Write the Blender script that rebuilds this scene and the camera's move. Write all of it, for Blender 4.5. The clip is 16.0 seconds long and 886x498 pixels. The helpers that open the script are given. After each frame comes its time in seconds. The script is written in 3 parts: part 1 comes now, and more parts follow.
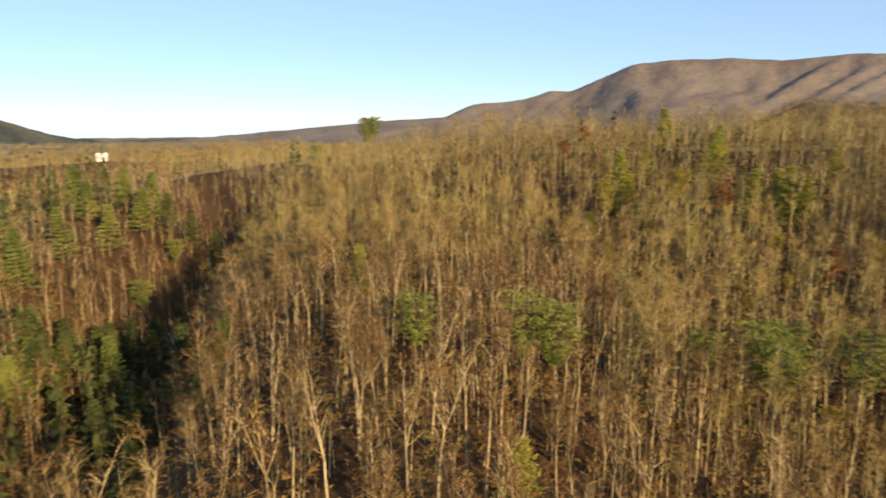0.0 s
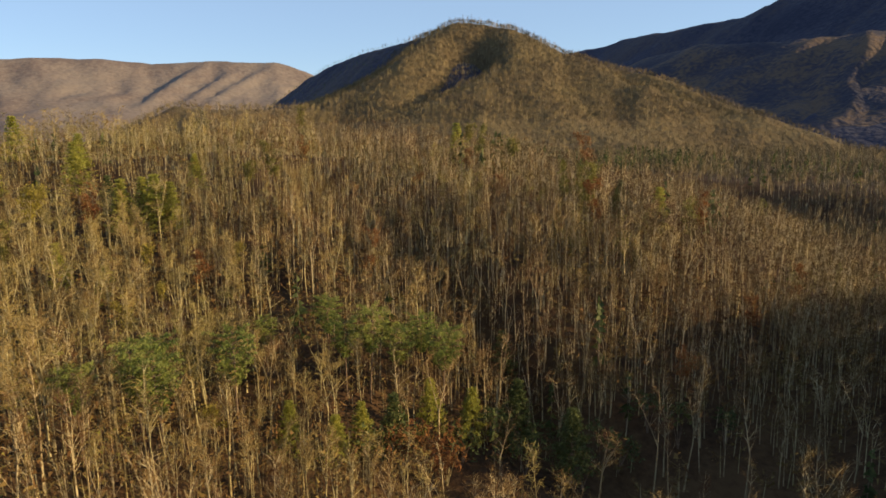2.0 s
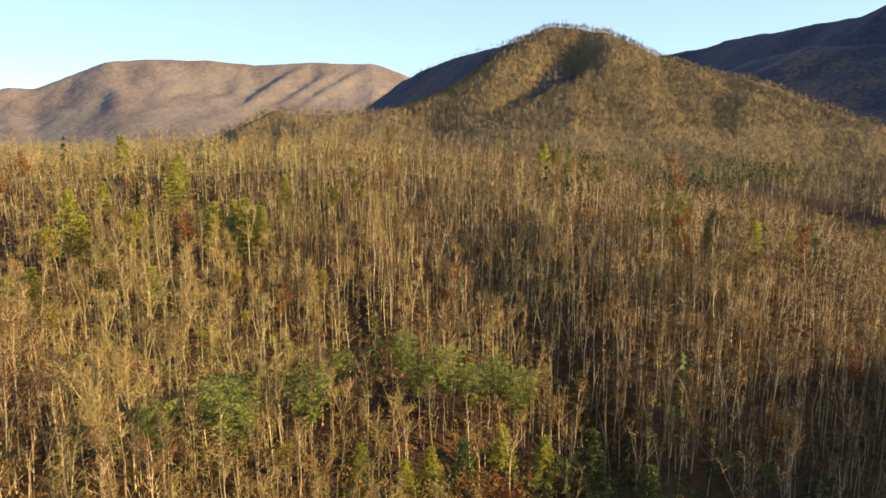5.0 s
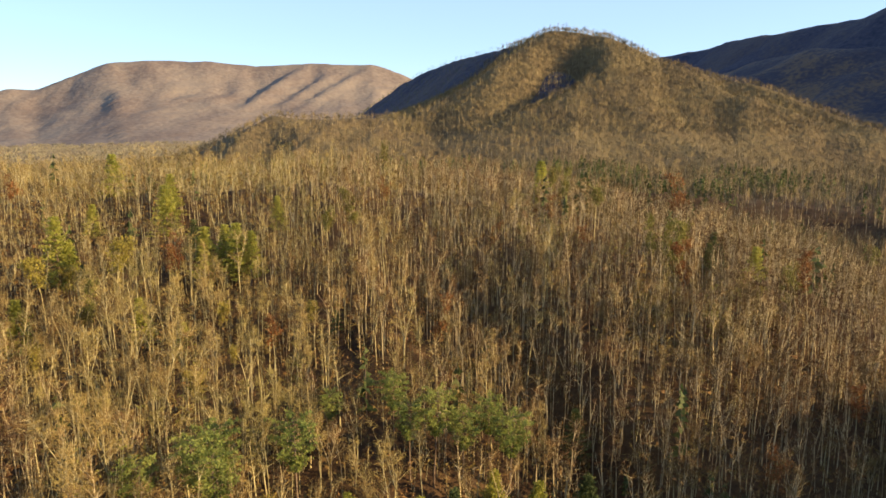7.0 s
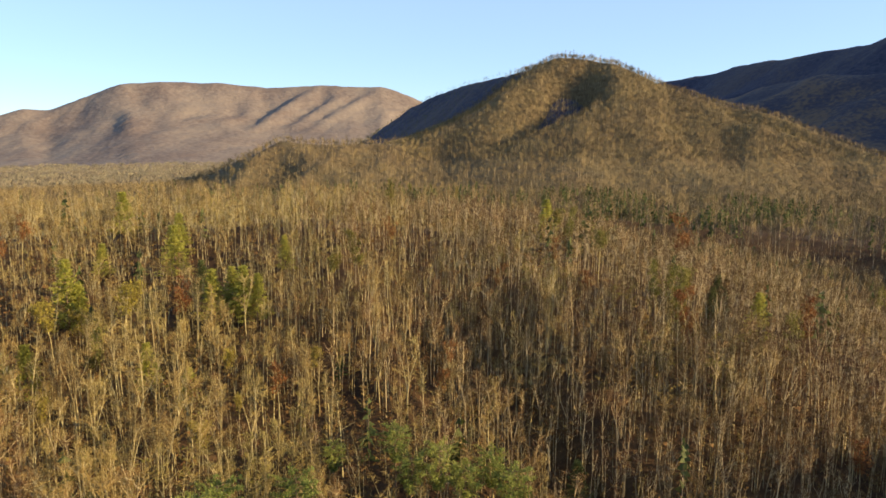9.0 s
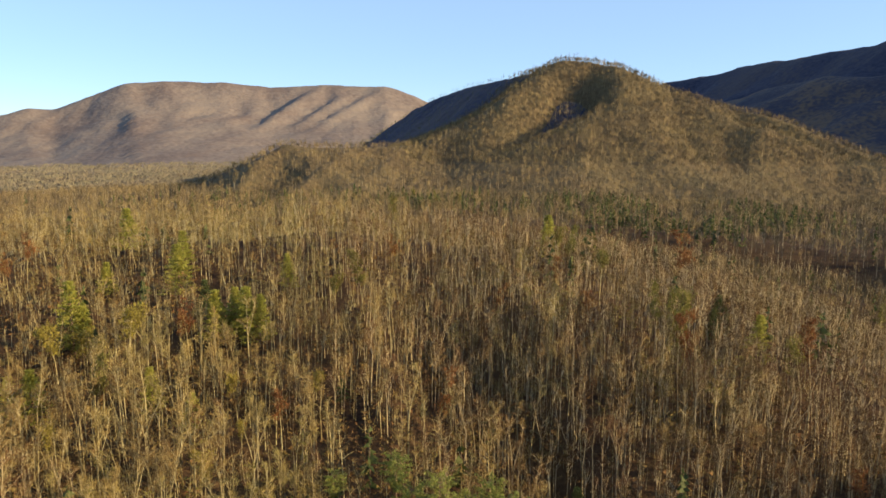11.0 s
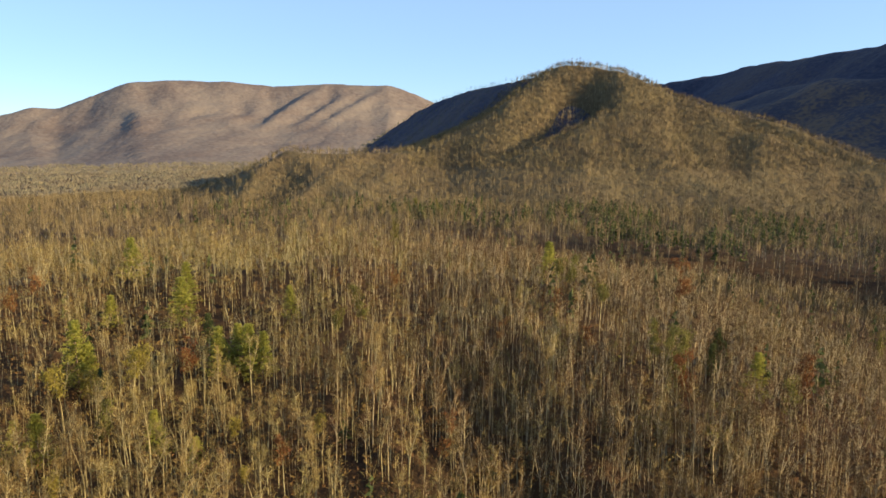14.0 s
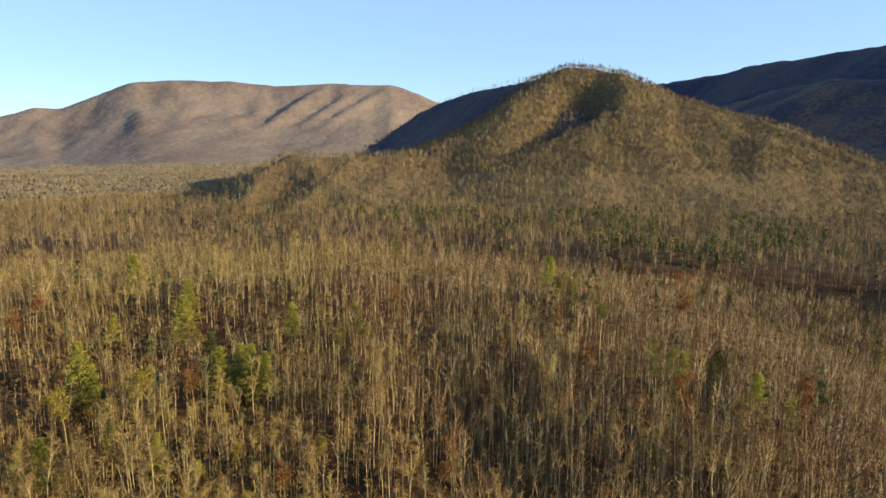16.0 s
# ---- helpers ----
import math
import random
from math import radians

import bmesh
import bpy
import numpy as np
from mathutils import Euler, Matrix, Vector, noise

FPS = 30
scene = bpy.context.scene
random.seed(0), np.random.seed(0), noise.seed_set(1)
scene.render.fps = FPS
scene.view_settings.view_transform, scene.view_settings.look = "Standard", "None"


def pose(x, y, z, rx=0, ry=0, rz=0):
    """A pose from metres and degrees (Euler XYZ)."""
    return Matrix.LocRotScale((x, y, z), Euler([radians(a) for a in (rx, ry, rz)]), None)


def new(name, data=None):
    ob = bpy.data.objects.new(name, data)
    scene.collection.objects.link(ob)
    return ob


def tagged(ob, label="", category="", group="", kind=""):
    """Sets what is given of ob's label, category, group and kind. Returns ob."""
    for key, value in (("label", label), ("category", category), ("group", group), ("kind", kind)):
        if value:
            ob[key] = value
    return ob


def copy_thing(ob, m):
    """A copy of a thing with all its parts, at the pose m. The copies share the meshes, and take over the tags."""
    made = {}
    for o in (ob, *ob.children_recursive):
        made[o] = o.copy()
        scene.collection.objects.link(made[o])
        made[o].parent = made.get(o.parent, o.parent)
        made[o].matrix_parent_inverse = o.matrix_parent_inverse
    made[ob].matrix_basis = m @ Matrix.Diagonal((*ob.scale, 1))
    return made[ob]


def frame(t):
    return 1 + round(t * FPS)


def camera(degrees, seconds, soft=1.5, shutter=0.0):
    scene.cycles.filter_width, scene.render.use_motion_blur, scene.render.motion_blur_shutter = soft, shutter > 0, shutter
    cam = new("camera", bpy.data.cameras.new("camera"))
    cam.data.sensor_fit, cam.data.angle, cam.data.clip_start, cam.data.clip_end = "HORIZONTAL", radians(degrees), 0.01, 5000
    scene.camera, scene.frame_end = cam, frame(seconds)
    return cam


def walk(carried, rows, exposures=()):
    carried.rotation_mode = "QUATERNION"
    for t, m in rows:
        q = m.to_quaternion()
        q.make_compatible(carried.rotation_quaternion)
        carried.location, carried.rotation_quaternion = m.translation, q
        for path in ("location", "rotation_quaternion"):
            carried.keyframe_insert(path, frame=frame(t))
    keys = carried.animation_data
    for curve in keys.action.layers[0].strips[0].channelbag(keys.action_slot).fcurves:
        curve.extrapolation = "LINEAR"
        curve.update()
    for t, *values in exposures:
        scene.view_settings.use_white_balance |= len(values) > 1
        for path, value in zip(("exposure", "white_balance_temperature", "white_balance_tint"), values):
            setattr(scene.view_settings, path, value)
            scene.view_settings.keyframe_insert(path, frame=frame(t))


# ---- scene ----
# ------------------------------------------------------------------ camera
cam = camera(65.0, 16.0, soft=1.6, shutter=0.15)
# seconds, x, y, z, yaw, pitch, roll
ROWS = [
    (0.0, 0.00, 0.00, 60.00, 38.41, -10.53, -0.15),
    (0.1, 0.36, 0.27, 60.00, 43.30, -10.54, -0.20),
    (0.2, 0.72, 0.54, 60.00, 50.19, -10.54, -0.22),
    (0.3, 1.09, 0.82, 60.02, 55.60, -10.70, 0.00),
    (0.4, 1.46, 1.10, 60.04, 55.90, -10.90, 0.20),
    (0.5, 1.83, 1.38, 60.06, 47.41, -11.15, 0.34),
    (0.6, 2.12, 1.62, 60.12, 36.60, -11.16, 0.20),
    (0.7, 2.42, 1.86, 60.18, 26.60, -11.17, 0.05),
    (0.8, 2.71, 2.10, 60.24, 17.40, -11.18, -0.12),
    (0.9, 3.00, 2.34, 60.30, 10.60, -11.18, -0.26),
    (1.0, 3.29, 2.57, 60.36, 5.14, -11.18, -0.40),
    (1.2, 3.72, 2.97, 60.58, -3.60, -11.02, -0.72),
    (1.5, 4.34, 3.54, 60.99, -6.72, -10.84, -1.03),
    (2.0, 5.30, 4.26, 61.69, -8.76, -10.71, -0.66),
    (2.5, 5.78, 4.64, 62.49, -10.44, -10.59, -0.52),
    (3.0, 5.82, 4.69, 63.52, -9.89, -10.53, -0.53),
    (3.5, 5.82, 4.57, 64.69, -4.29, -10.56, -0.18),
    (4.0, 6.13, 4.44, 65.93, -1.76, -10.61, 0.02),
    (6.5, 8.79, 10.88, 72.89, -1.36, -10.73, -0.15),
    (7.0, 9.05, 10.99, 74.37, -1.36, -10.66, -0.12),
    (7.5, 9.25, 10.92, 75.87, -1.16, -10.63, 0.01),
    (8.0, 9.40, 10.73, 77.38, -1.02, -10.66, 0.13),
    (8.5, 9.57, 10.60, 78.93, -0.85, -10.72, 0.18),
    (8.8, 9.67, 10.52, 79.84, -0.78, -10.74, 0.19),
    (8.9, 9.70, 10.50, 80.15, -0.76, -9.98, 0.20),
    (9.0, 9.74, 10.47, 80.45, -0.74, -9.00, 0.20),
    (9.2, 9.79, 10.47, 81.05, -0.71, -9.01, 0.20),
    (11.5, 10.34, 10.52, 87.86, -0.37, -9.12, 0.26),
    (12.0, 10.44, 10.51, 89.52, -0.32, -9.13, 0.22),
    (12.5, 10.50, 10.53, 91.23, -0.27, -9.17, 0.23),
    (13.0, 10.50, 10.56, 93.04, -0.28, -9.21, 0.22),
    (13.5, 10.52, 10.59, 94.86, -0.25, -9.27, 0.31),
    (14.0, 10.60, 10.65, 96.65, -0.21, -9.33, 0.30),
    (14.5, 10.73, 10.73, 98.36, -0.15, -9.33, 0.32),
    (15.0, 10.80, 10.77, 99.91, -0.13, -9.34, 0.32),
    (15.5, 10.91, 10.76, 101.22, -0.07, -9.37, 0.29),
    (16.0, 11.06, 10.66, 102.36, 0.00, -9.45, 0.23),
]
EXPOSURES = [(0.0, 0.98, 7150, 15), (0.6, 0.51, 6850, 13), (1.5, 0.63, 7100, 15), (2.5, 1.08, 7200, 15), (3.5, 1.45, 7250, 16), (8.0, 1.33, 7150, 15), (12.0, 1.11, 6700, 13), (16.0, 1.11, 6650, 11)]
walk(cam, [(t, pose(x, y, z, 90 + pitch, 0, yaw) @ pose(0, 0, 0, 0, 0, roll)) for t, x, y, z, yaw, pitch, roll in ROWS], EXPOSURES)

# ------------------------------------------------------------------ sky and sun
SUN_SIDE, SUN_UP = 106.0, 16.5     # degrees clockwise from +y, degrees above the horizon
world = bpy.data.worlds.new("sky")
scene.world = world
world.use_nodes = True
wn = world.node_tree.nodes
sky = wn.new("ShaderNodeTexSky")
sky.sky_type, sky.sun_disc = "NISHITA", False
sky.sun_elevation, sky.sun_rotation = radians(SUN_UP), radians(SUN_SIDE)
sky.air_density, sky.dust_density, sky.ozone_density = 0.95, 0.0, 5.0
sky.altitude = 1500
wn["Background"].inputs["Strength"].default_value = 0.101
veil = wn.new("ShaderNodeMix")      # thin bright haze over the whole sky
veil.data_type = "RGBA"
veil.inputs[0].default_value, veil.inputs[7].default_value = 0.5, (2.6, 3.8, 5.2, 1.0)
world.node_tree.links.new(sky.outputs["Color"], veil.inputs[6])
world.node_tree.links.new(veil.outputs[2], wn["Background"].inputs["Color"])
sun_data = bpy.data.lights.new("sun", "SUN")
sun_data.energy, sun_data.angle, sun_data.color = 5.0, radians(0.6), (1.0, 0.77, 0.43)
sun = new("sun", sun_data)
toward = Vector((math.sin(radians(SUN_SIDE)) * math.cos(radians(SUN_UP)), math.cos(radians(SUN_SIDE)) * math.cos(radians(SUN_UP)), math.sin(radians(SUN_UP))))
sun.matrix_world = Matrix.Translation(toward * 400) @ toward.to_track_quat("Z", "Y").to_matrix().to_4x4()


# ------------------------------------------------------------------ materials
def woodland(name, tones, patch, grain, rough=0.85, bump=0.0, bump_scale=1.0, leafy=0.0):
    """A rough natural surface: tones is three colours mixed by noise of two sizes (metres)."""
    m = bpy.data.materials.new(name)
    m.use_nodes = True
    nt = m.node_tree
    bsdf = nt.nodes["Principled BSDF"]
    bsdf.inputs["Roughness"].default_value = rough
    bsdf.inputs["Specular IOR Level"].default_value = 0.13
    geo = nt.nodes.new("ShaderNodeNewGeometry")
    big, small = nt.nodes.new("ShaderNodeTexNoise"), nt.nodes.new("ShaderNodeTexNoise")
    for n, size in ((big, patch), (small, grain)):
        nt.links.new(geo.outputs["Position"], n.inputs["Vector"])
        n.inputs["Scale"].default_value = 1.0 / size
        n.inputs["Detail"].default_value = 3.0
    add = nt.nodes.new("ShaderNodeMath")
    add.operation = "MULTIPLY_ADD"
    nt.links.new(small.outputs["Fac"], add.inputs[0])
    add.inputs[1].default_value = 0.55
    mul = nt.nodes.new("ShaderNodeMath")
    mul.operation = "MULTIPLY_ADD"
    nt.links.new(big.outputs["Fac"], mul.inputs[0])
    mul.inputs[1].default_value, mul.inputs[2].default_value = 0.75, -0.13
    nt.links.new(mul.outputs[0], add.inputs[2])
    ramp = nt.nodes.new("ShaderNodeValToRGB")
    els = ramp.color_ramp.elements
    els[0].position, els[1].position = 0.38, 0.64
    els[0].color, els[1].color = (*tones[0], 1), (*tones[2], 1)
    els.new(0.5).color = (*tones[1], 1)
    nt.links.new(add.outputs[0], ramp.inputs["Fac"])
    nt.links.new(ramp.outputs["Color"], bsdf.inputs["Base Color"])
    if leafy:
        thin_leaf, mix = nt.nodes.new("ShaderNodeBsdfTranslucent"), nt.nodes.new("ShaderNodeMixShader")
        nt.links.new(ramp.outputs["Color"], thin_leaf.inputs["Color"])
        mix.inputs["Fac"].default_value = leafy
        nt.links.new(bsdf.outputs["BSDF"], mix.inputs[1])
        nt.links.new(thin_leaf.outputs["BSDF"], mix.inputs[2])
        nt.links.new(mix.outputs["Shader"], nt.nodes["Material Output"].inputs["Surface"])
    if bump:
        b = nt.nodes.new("ShaderNodeBump")
        fine = nt.nodes.new("ShaderNodeTexNoise")
        fine.inputs["Scale"].default_value, fine.inputs["Detail"].default_value = 1.0 / bump_scale, 4.0
        nt.links.new(geo.outputs["Position"], fine.inputs["Vector"])
        b.inputs["Distance"].default_value, b.inputs["Strength"].default_value = bump, 1.0
        nt.links.new(fine.outputs["Fac"], b.inputs["Height"])
        nt.links.new(b.outputs["Normal"], bsdf.inputs["Normal"])
    return m


LITTER = woodland("leaf_litter", ((0.032, 0.018, 0.01), (0.055, 0.031, 0.016), (0.078, 0.047, 0.023)), 22, 1.3, 0.95, 0.35, 0.8)
BARK = woodland("pale_bark", ((0.18, 0.14, 0.072), (0.31, 0.257, 0.133), (0.396, 0.347, 0.189)), 9, 0.6)
TWIG = woodland("bare_twigs", ((0.118, 0.073, 0.03), (0.186, 0.134, 0.05), (0.206, 0.172, 0.059)), 30, 3.5)
GREY_BARK = woodland("grey_bark", ((0.15, 0.118, 0.075), (0.24, 0.19, 0.122), (0.31, 0.26, 0.17)), 20, 2)
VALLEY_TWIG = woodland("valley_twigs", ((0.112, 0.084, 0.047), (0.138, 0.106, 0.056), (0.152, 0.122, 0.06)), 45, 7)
# Paler and greyer than other twigs: valley haze put into the colour
PLAIN_TWIG = woodland("haze_tinted_twigs", ((0.165, 0.135, 0.092), (0.195, 0.166, 0.112), (0.2, 0.18, 0.116)), 130, 18)
MID_BARK = woodland("brown_bark", ((0.186, 0.136, 0.079), (0.329, 0.261, 0.151), (0.435, 0.361, 0.212)), 9, 0.6)
# Russet tone of the stand, with the flank's and ravine's shade put in too
RUSSET_SHADE_TWIG = woodland("russet_shade_twigs", ((0.078, 0.038, 0.019), (0.118, 0.07, 0.03), (0.135, 0.094, 0.034)), 24, 3)
PINE_BARK = woodland("pine_bark", ((0.086, 0.058, 0.039), (0.148, 0.101, 0.066), (0.211, 0.156, 0.109)), 5, 0.4)
NEEDLES = woodland("pine_needles", ((0.19, 0.2, 0.042), (0.3, 0.3, 0.062), (0.39, 0.365, 0.088)), 7, 0.8, 0.6, leafy=0.5)
PINE_NEEDLES = woodland("deep_green_needles", ((0.098, 0.134, 0.036), (0.175, 0.21, 0.056), (0.273, 0.287, 0.078)), 7, 0.8, 0.6, leafy=0.45)
DARK_NEEDLES = woodland("dark_needles", ((0.036, 0.052, 0.02), (0.066, 0.086, 0.03), (0.11, 0.125, 0.042)), 7, 0.8, 0.6, leafy=0.3)
DRY = woodland("dry_leaves", ((0.083, 0.041, 0.017), (0.131, 0.075, 0.03), (0.143, 0.105, 0.034)), 14, 2.0)
YELLOW = woodland("yellow_leaves", ((0.156, 0.125, 0.023), (0.234, 0.195, 0.039), (0.281, 0.234, 0.055)), 6, 0.7, leafy=0.35)
RUST = woodland("rust_leaves", ((0.125, 0.047, 0.02), (0.195, 0.082, 0.033), (0.25, 0.125, 0.047)), 6, 0.7, leafy=0.35)
OLIVE = woodland("olive_leaves", ((0.101, 0.094, 0.023), (0.148, 0.14, 0.035), (0.195, 0.179, 0.047)), 6, 0.7, leafy=0.35)
SLOPE = woodland("bare_woodland_slope", ((0.078, 0.058, 0.034), (0.098, 0.074, 0.041), (0.112, 0.088, 0.047)), 60, 6, 0.95, 4.0, 9)
# Brown woods greyed towards mauve: distance haze put into the base colour
FAR_SLOPE = woodland("haze_tinted_woodland_slope", ((0.126, 0.1, 0.091), (0.153, 0.126, 0.112), (0.177, 0.149, 0.128)), 300, 22, 0.95, 5.0, 28)
# Shade and blue haze painted as dark tones; brown tone for the sunlit crest
RIDGE_SLOPE = woodland("shade_haze_ridge_slope", ((0.028, 0.031, 0.05), (0.043, 0.041, 0.054), (0.1, 0.072, 0.055)), 120, 9, 0.95, 5.0, 12)
# The horizon's haze is mixed into this pale grey tone
HAZE_TINT_SLOPE = woodland("haze_tinted_hill_slope", ((0.125, 0.108, 0.102), (0.155, 0.134, 0.124), (0.18, 0.156, 0.142)), 300, 30, 0.95, 4.0, 28)
GREEN_SLOPE = woodland("mixed_woodland_slope", ((0.034, 0.046, 0.046), (0.058, 0.066, 0.06), (0.085, 0.082, 0.07)), 200, 16, 0.95, 7.0, 18)
# Dark blue carries the ridges' shade and blue haze in the base colour
DARK_SLOPE = woodland("shade_haze_mountain_slope", ((0.022, 0.027, 0.05), (0.034, 0.038, 0.062), (0.055, 0.05, 0.06)), 260, 12, 0.95, 6.0, 14)


# ------------------------------------------------------------------ mesh helpers
def mesh_of(name, verts, tris, mats, which=None, smooth=False):
    """One mesh from arrays of corners and triangles."""
    me = bpy.data.meshes.new(name)
    verts, tris = np.asarray(verts, np.float32), np.asarray(tris, np.int32)
    me.vertices.add(len(verts))
    me.vertices.foreach_set("co", verts.ravel())
    me.loops.add(3 * len(tris))
    me.loops.foreach_set("vertex_index", tris.ravel())
    me.polygons.add(len(tris))
    me.polygons.foreach_set("loop_start", np.arange(0, 3 * len(tris), 3, dtype=np.int32))
    for m in mats:
        me.materials.append(m)
    if which is not None:
        me.polygons.foreach_set("material_index", np.asarray(which, np.int32))
    if smooth:
        me.polygons.foreach_set("use_smooth", np.ones(len(tris), bool))
    me.update(calc_edges=True)
    return me


def lattice(ix, iy, seed):
    h = np.sin(ix * 127.1 + iy * 311.7 + seed * 74.7) * 43758.5453
    return h - np.floor(h)


def value_noise(x, y, size, seed=0):
    """Smooth noise from -1 to 1 with features of that size in metres."""
    x, y = np.asarray(x, float) / size, np.asarray(y, float) / size
    ix, iy = np.floor(x), np.floor(y)
    fx, fy = x - ix, y - iy
    fx, fy = fx * fx * (3 - 2 * fx), fy * fy * (3 - 2 * fy)
    a, b = lattice(ix, iy, seed), lattice(ix + 1, iy, seed)
    c, d = lattice(ix, iy + 1, seed), lattice(ix + 1, iy + 1, seed)
    return 2 * ((a * (1 - fx) + b * fx) * (1 - fy) + (c * (1 - fx) + d * fx) * fy) - 1


def along(points, x, y):
    """For places x, y: distance to a crest line, the crest's height there, and the way along it, all in metres."""
    best = np.full(np.shape(x), 1e12)
    top, far = np.zeros(np.shape(x)), np.zeros(np.shape(x))
    run = 0.0
    for (ax, ay, az), (bx, by, bz) in zip(points[:-1], points[1:]):
        ex, ey = bx - ax, by - ay
        n = math.hypot(ex, ey)
        f = np.clip(((x - ax) * ex + (y - ay) * ey) / (n * n), 0, 1)
        d = np.hypot(x - ax - f * ex, y - ay - f * ey)
        near = d < best
        best = np.where(near, d, best)
        top = np.where(near, az + f * (bz - az), top)
        far = np.where(near, run + f * n, far)
        run += n
    return best, top, far


def ridge(points, slope, soft, x, y, spur=0.0, period=100.0, seed=0, foot=None):
    """Height of a ridge: its crest, rounded over soft metres, falling away at slope, flattening out towards the height of
    its foot if one is given; spurs and gullies run down its sides."""
    d, top, s = along(points, x, y)
    fall = slope * (np.sqrt(d * d + soft * soft) - soft)
    if spur:
        w = s / period + 0.55 * value_noise(x, y, period * 1.4, seed) + 0.35 * value_noise(x, y, period * 0.6, seed + 3) + 0.0009 * d
        fold = np.sqrt(np.abs((w % 1.0) * 2 - 1) ** 2 + 0.02) * 2 - 1
        fold = 0.68 * fold + 0.45 * (np.sqrt(np.abs(((w * 2.3 + 0.5 * value_noise(x, y, period * 0.5, seed + 9)) % 1.0) * 2 - 1) ** 2 + 0.02) * 2 - 1)
        lumps = 0.4 * value_noise(x, y, period * 0.35, seed + 7)
        reach = period * 1.2
        fall = fall + spur * period * (fold + lumps) * (1 - np.exp(-d / (0.5 * period))) * np.exp(-d / (3.0 * reach))
    if foot is not None:
        drop = np.maximum(top - foot, 5.0)
        fall = np.where(fall > 0, drop * (1 - np.exp(-np.maximum(fall, 0) / drop)) * 1.2, fall)
    return top - fall


def blend(a, b, k):
    """The larger of two heights, with a hollow of k metres smoothed between them."""
    h = np.clip(0.5 + 0.5 * (a - b) / k, 0, 1)
    return b + (a - b) * h + k * h * (1 - h)


# crest lines: x, y, ground height
NEAR_HILL = [(-420, 300, 28), (-330, 270, 33), (-220, 235, 39), (-124, 228, 49), (-26, 258, 51), (40, 265, 43), (110, 330, 27), (200, 385, 14), (330, 430, 2)]
LEFT_SPUR = [(-340, 270, 34), (-270, 170, 37), (-225, 110, 36), (-185, 55, 24), (-140, 10, 6)]
RAVINE = [(-265, 168, 12), (-228, 148, 18), (-188, 124, 22), (-163, 94, 29), (-136, 68, 25), (-112, 48, 20), (-70, 25, 8)]
FRONT_SPUR = [(-160, 225, 47), (-138, 168, 38), (-102, 118, 29), (-72, 80, 27), (-56, 50, 23), (-46, 16, 18), (-40, -20, 10)]
HOUSE_RIDGE = [(-800, 160, 10), (-631, 303, 24), (-450, 430, 24), (-360, 540, 6)]
VALLEY_SPUR = [(40, 520, 18), (90, 495, 25), (134, 470, 27), (190, 440, 24), (260, 425, 18), (340, 420, 8)]
HOLLOW = [(40, 430, 6), (110, 408, 13), (180, 405, 15), (235, 375, 17), (255, 325, 18), (260, 260, 14)]
GULLY = [(64, 92, 3), (50, 106, 6), (39, 125, 8), (31, 142, 8), (24, 157, 8), (17, 173, 7), (10, 195, 4), (4, 222, 2)]
BOWL = [(224, 1006, 20), (214, 988, 50), (196, 972, 56), (170, 955, 44), (138, 930, 36), (110, 905, 22), (90, 880, 6)]
# Next but for BOWL: bank added out of view on the right to cast shade
SHADE_BANK = [(152, -110, 66), (150, -45, 66), (148, 5, 45), (150, 60, 37), (160, 100, 33), (215, 118, 22), (420, 125, 20)]
LOW_HILL = [(24, 956, 76), (-49, 914, 74), (-89, 880, 73), (-140, 852, 74), (-167, 832, 76), (-190, 811, 64), (-206, 785, 46), (-214, 762, 28)]
LOW_RIBS = ([(-167, 832, 78), (-190, 788, 60), (-202, 752, 36), (-208, 725, 18)],
            [(-89, 880, 75), (-101, 838, 70), (-113, 786, 54), (-136, 716, 34), (-150, 680, 24)],
            [(-41, 909, 74), (-55, 808, 52), (-75, 756, 40), (-93, 713, 31), (-124, 667, 22)])
CONE = [(186, 1036, 195), (226, 1033, 197), (264, 1021, 186), (302, 1010, 169), (339, 1000, 150), (378, 984, 136), (423, 966, 124), (448, 954, 120), (487, 937, 103), (527, 917, 84), (564, 892, 65), (640, 850, 35), (720, 830, 0)]
CONE_SPUR = [(186, 1036, 192), (135, 1008, 164), (101, 982, 141), (74, 969, 118), (42, 960, 97), (12, 941, 84)]
CONE_FRONT = [(226, 1033, 190), (252, 955, 134), (268, 875, 80), (275, 790, 30)]
NOTCH = [(403, 957, 8), (418, 950, 19), (443, 938, 21), (481, 921, 17), (520, 902, 9), (550, 884, 3)]
DARK_RIDGE = [(-163, 1752, 68), (-72, 1609, 124), (2, 1461, 162), (66, 1329, 178), (138, 1154, 184), (180, 1060, 187)]
RIGHT_NEAR = [(770, 2290, 160), (755, 2245, 168), (802, 2106, 180), (817, 1885, 190), (843, 1815, 210), (881, 1721, 223), (897, 1589, 221), (927, 1499, 217), (1010, 1380, 214), (1130, 1215, 222)]
RIGHT_FAR = [(640, 3240, 268), (793, 3114, 299), (973, 2919, 320), (1067, 2825, 326), (1135, 2644, 351), (1158, 2512, 355), (1189, 2337, 350), (1242, 2215, 356), (1267, 2067, 361), (1340, 1800, 398), (1480, 1400, 448)]
FAR_RANGE = [(-2450, 3420, 150), (-2220, 3569, 172), (-2090, 3647, 222), (-1979, 3709, 222), (-1675, 3857, 368), (-1441, 3952, 385), (-1215, 4028, 385), (-946, 4100, 366), (-663, 4156, 384), (-436, 4187, 379), (-305, 4199, 382), (-139, 4208, 328), (-16, 4211, 277), (300, 4180, 180)]
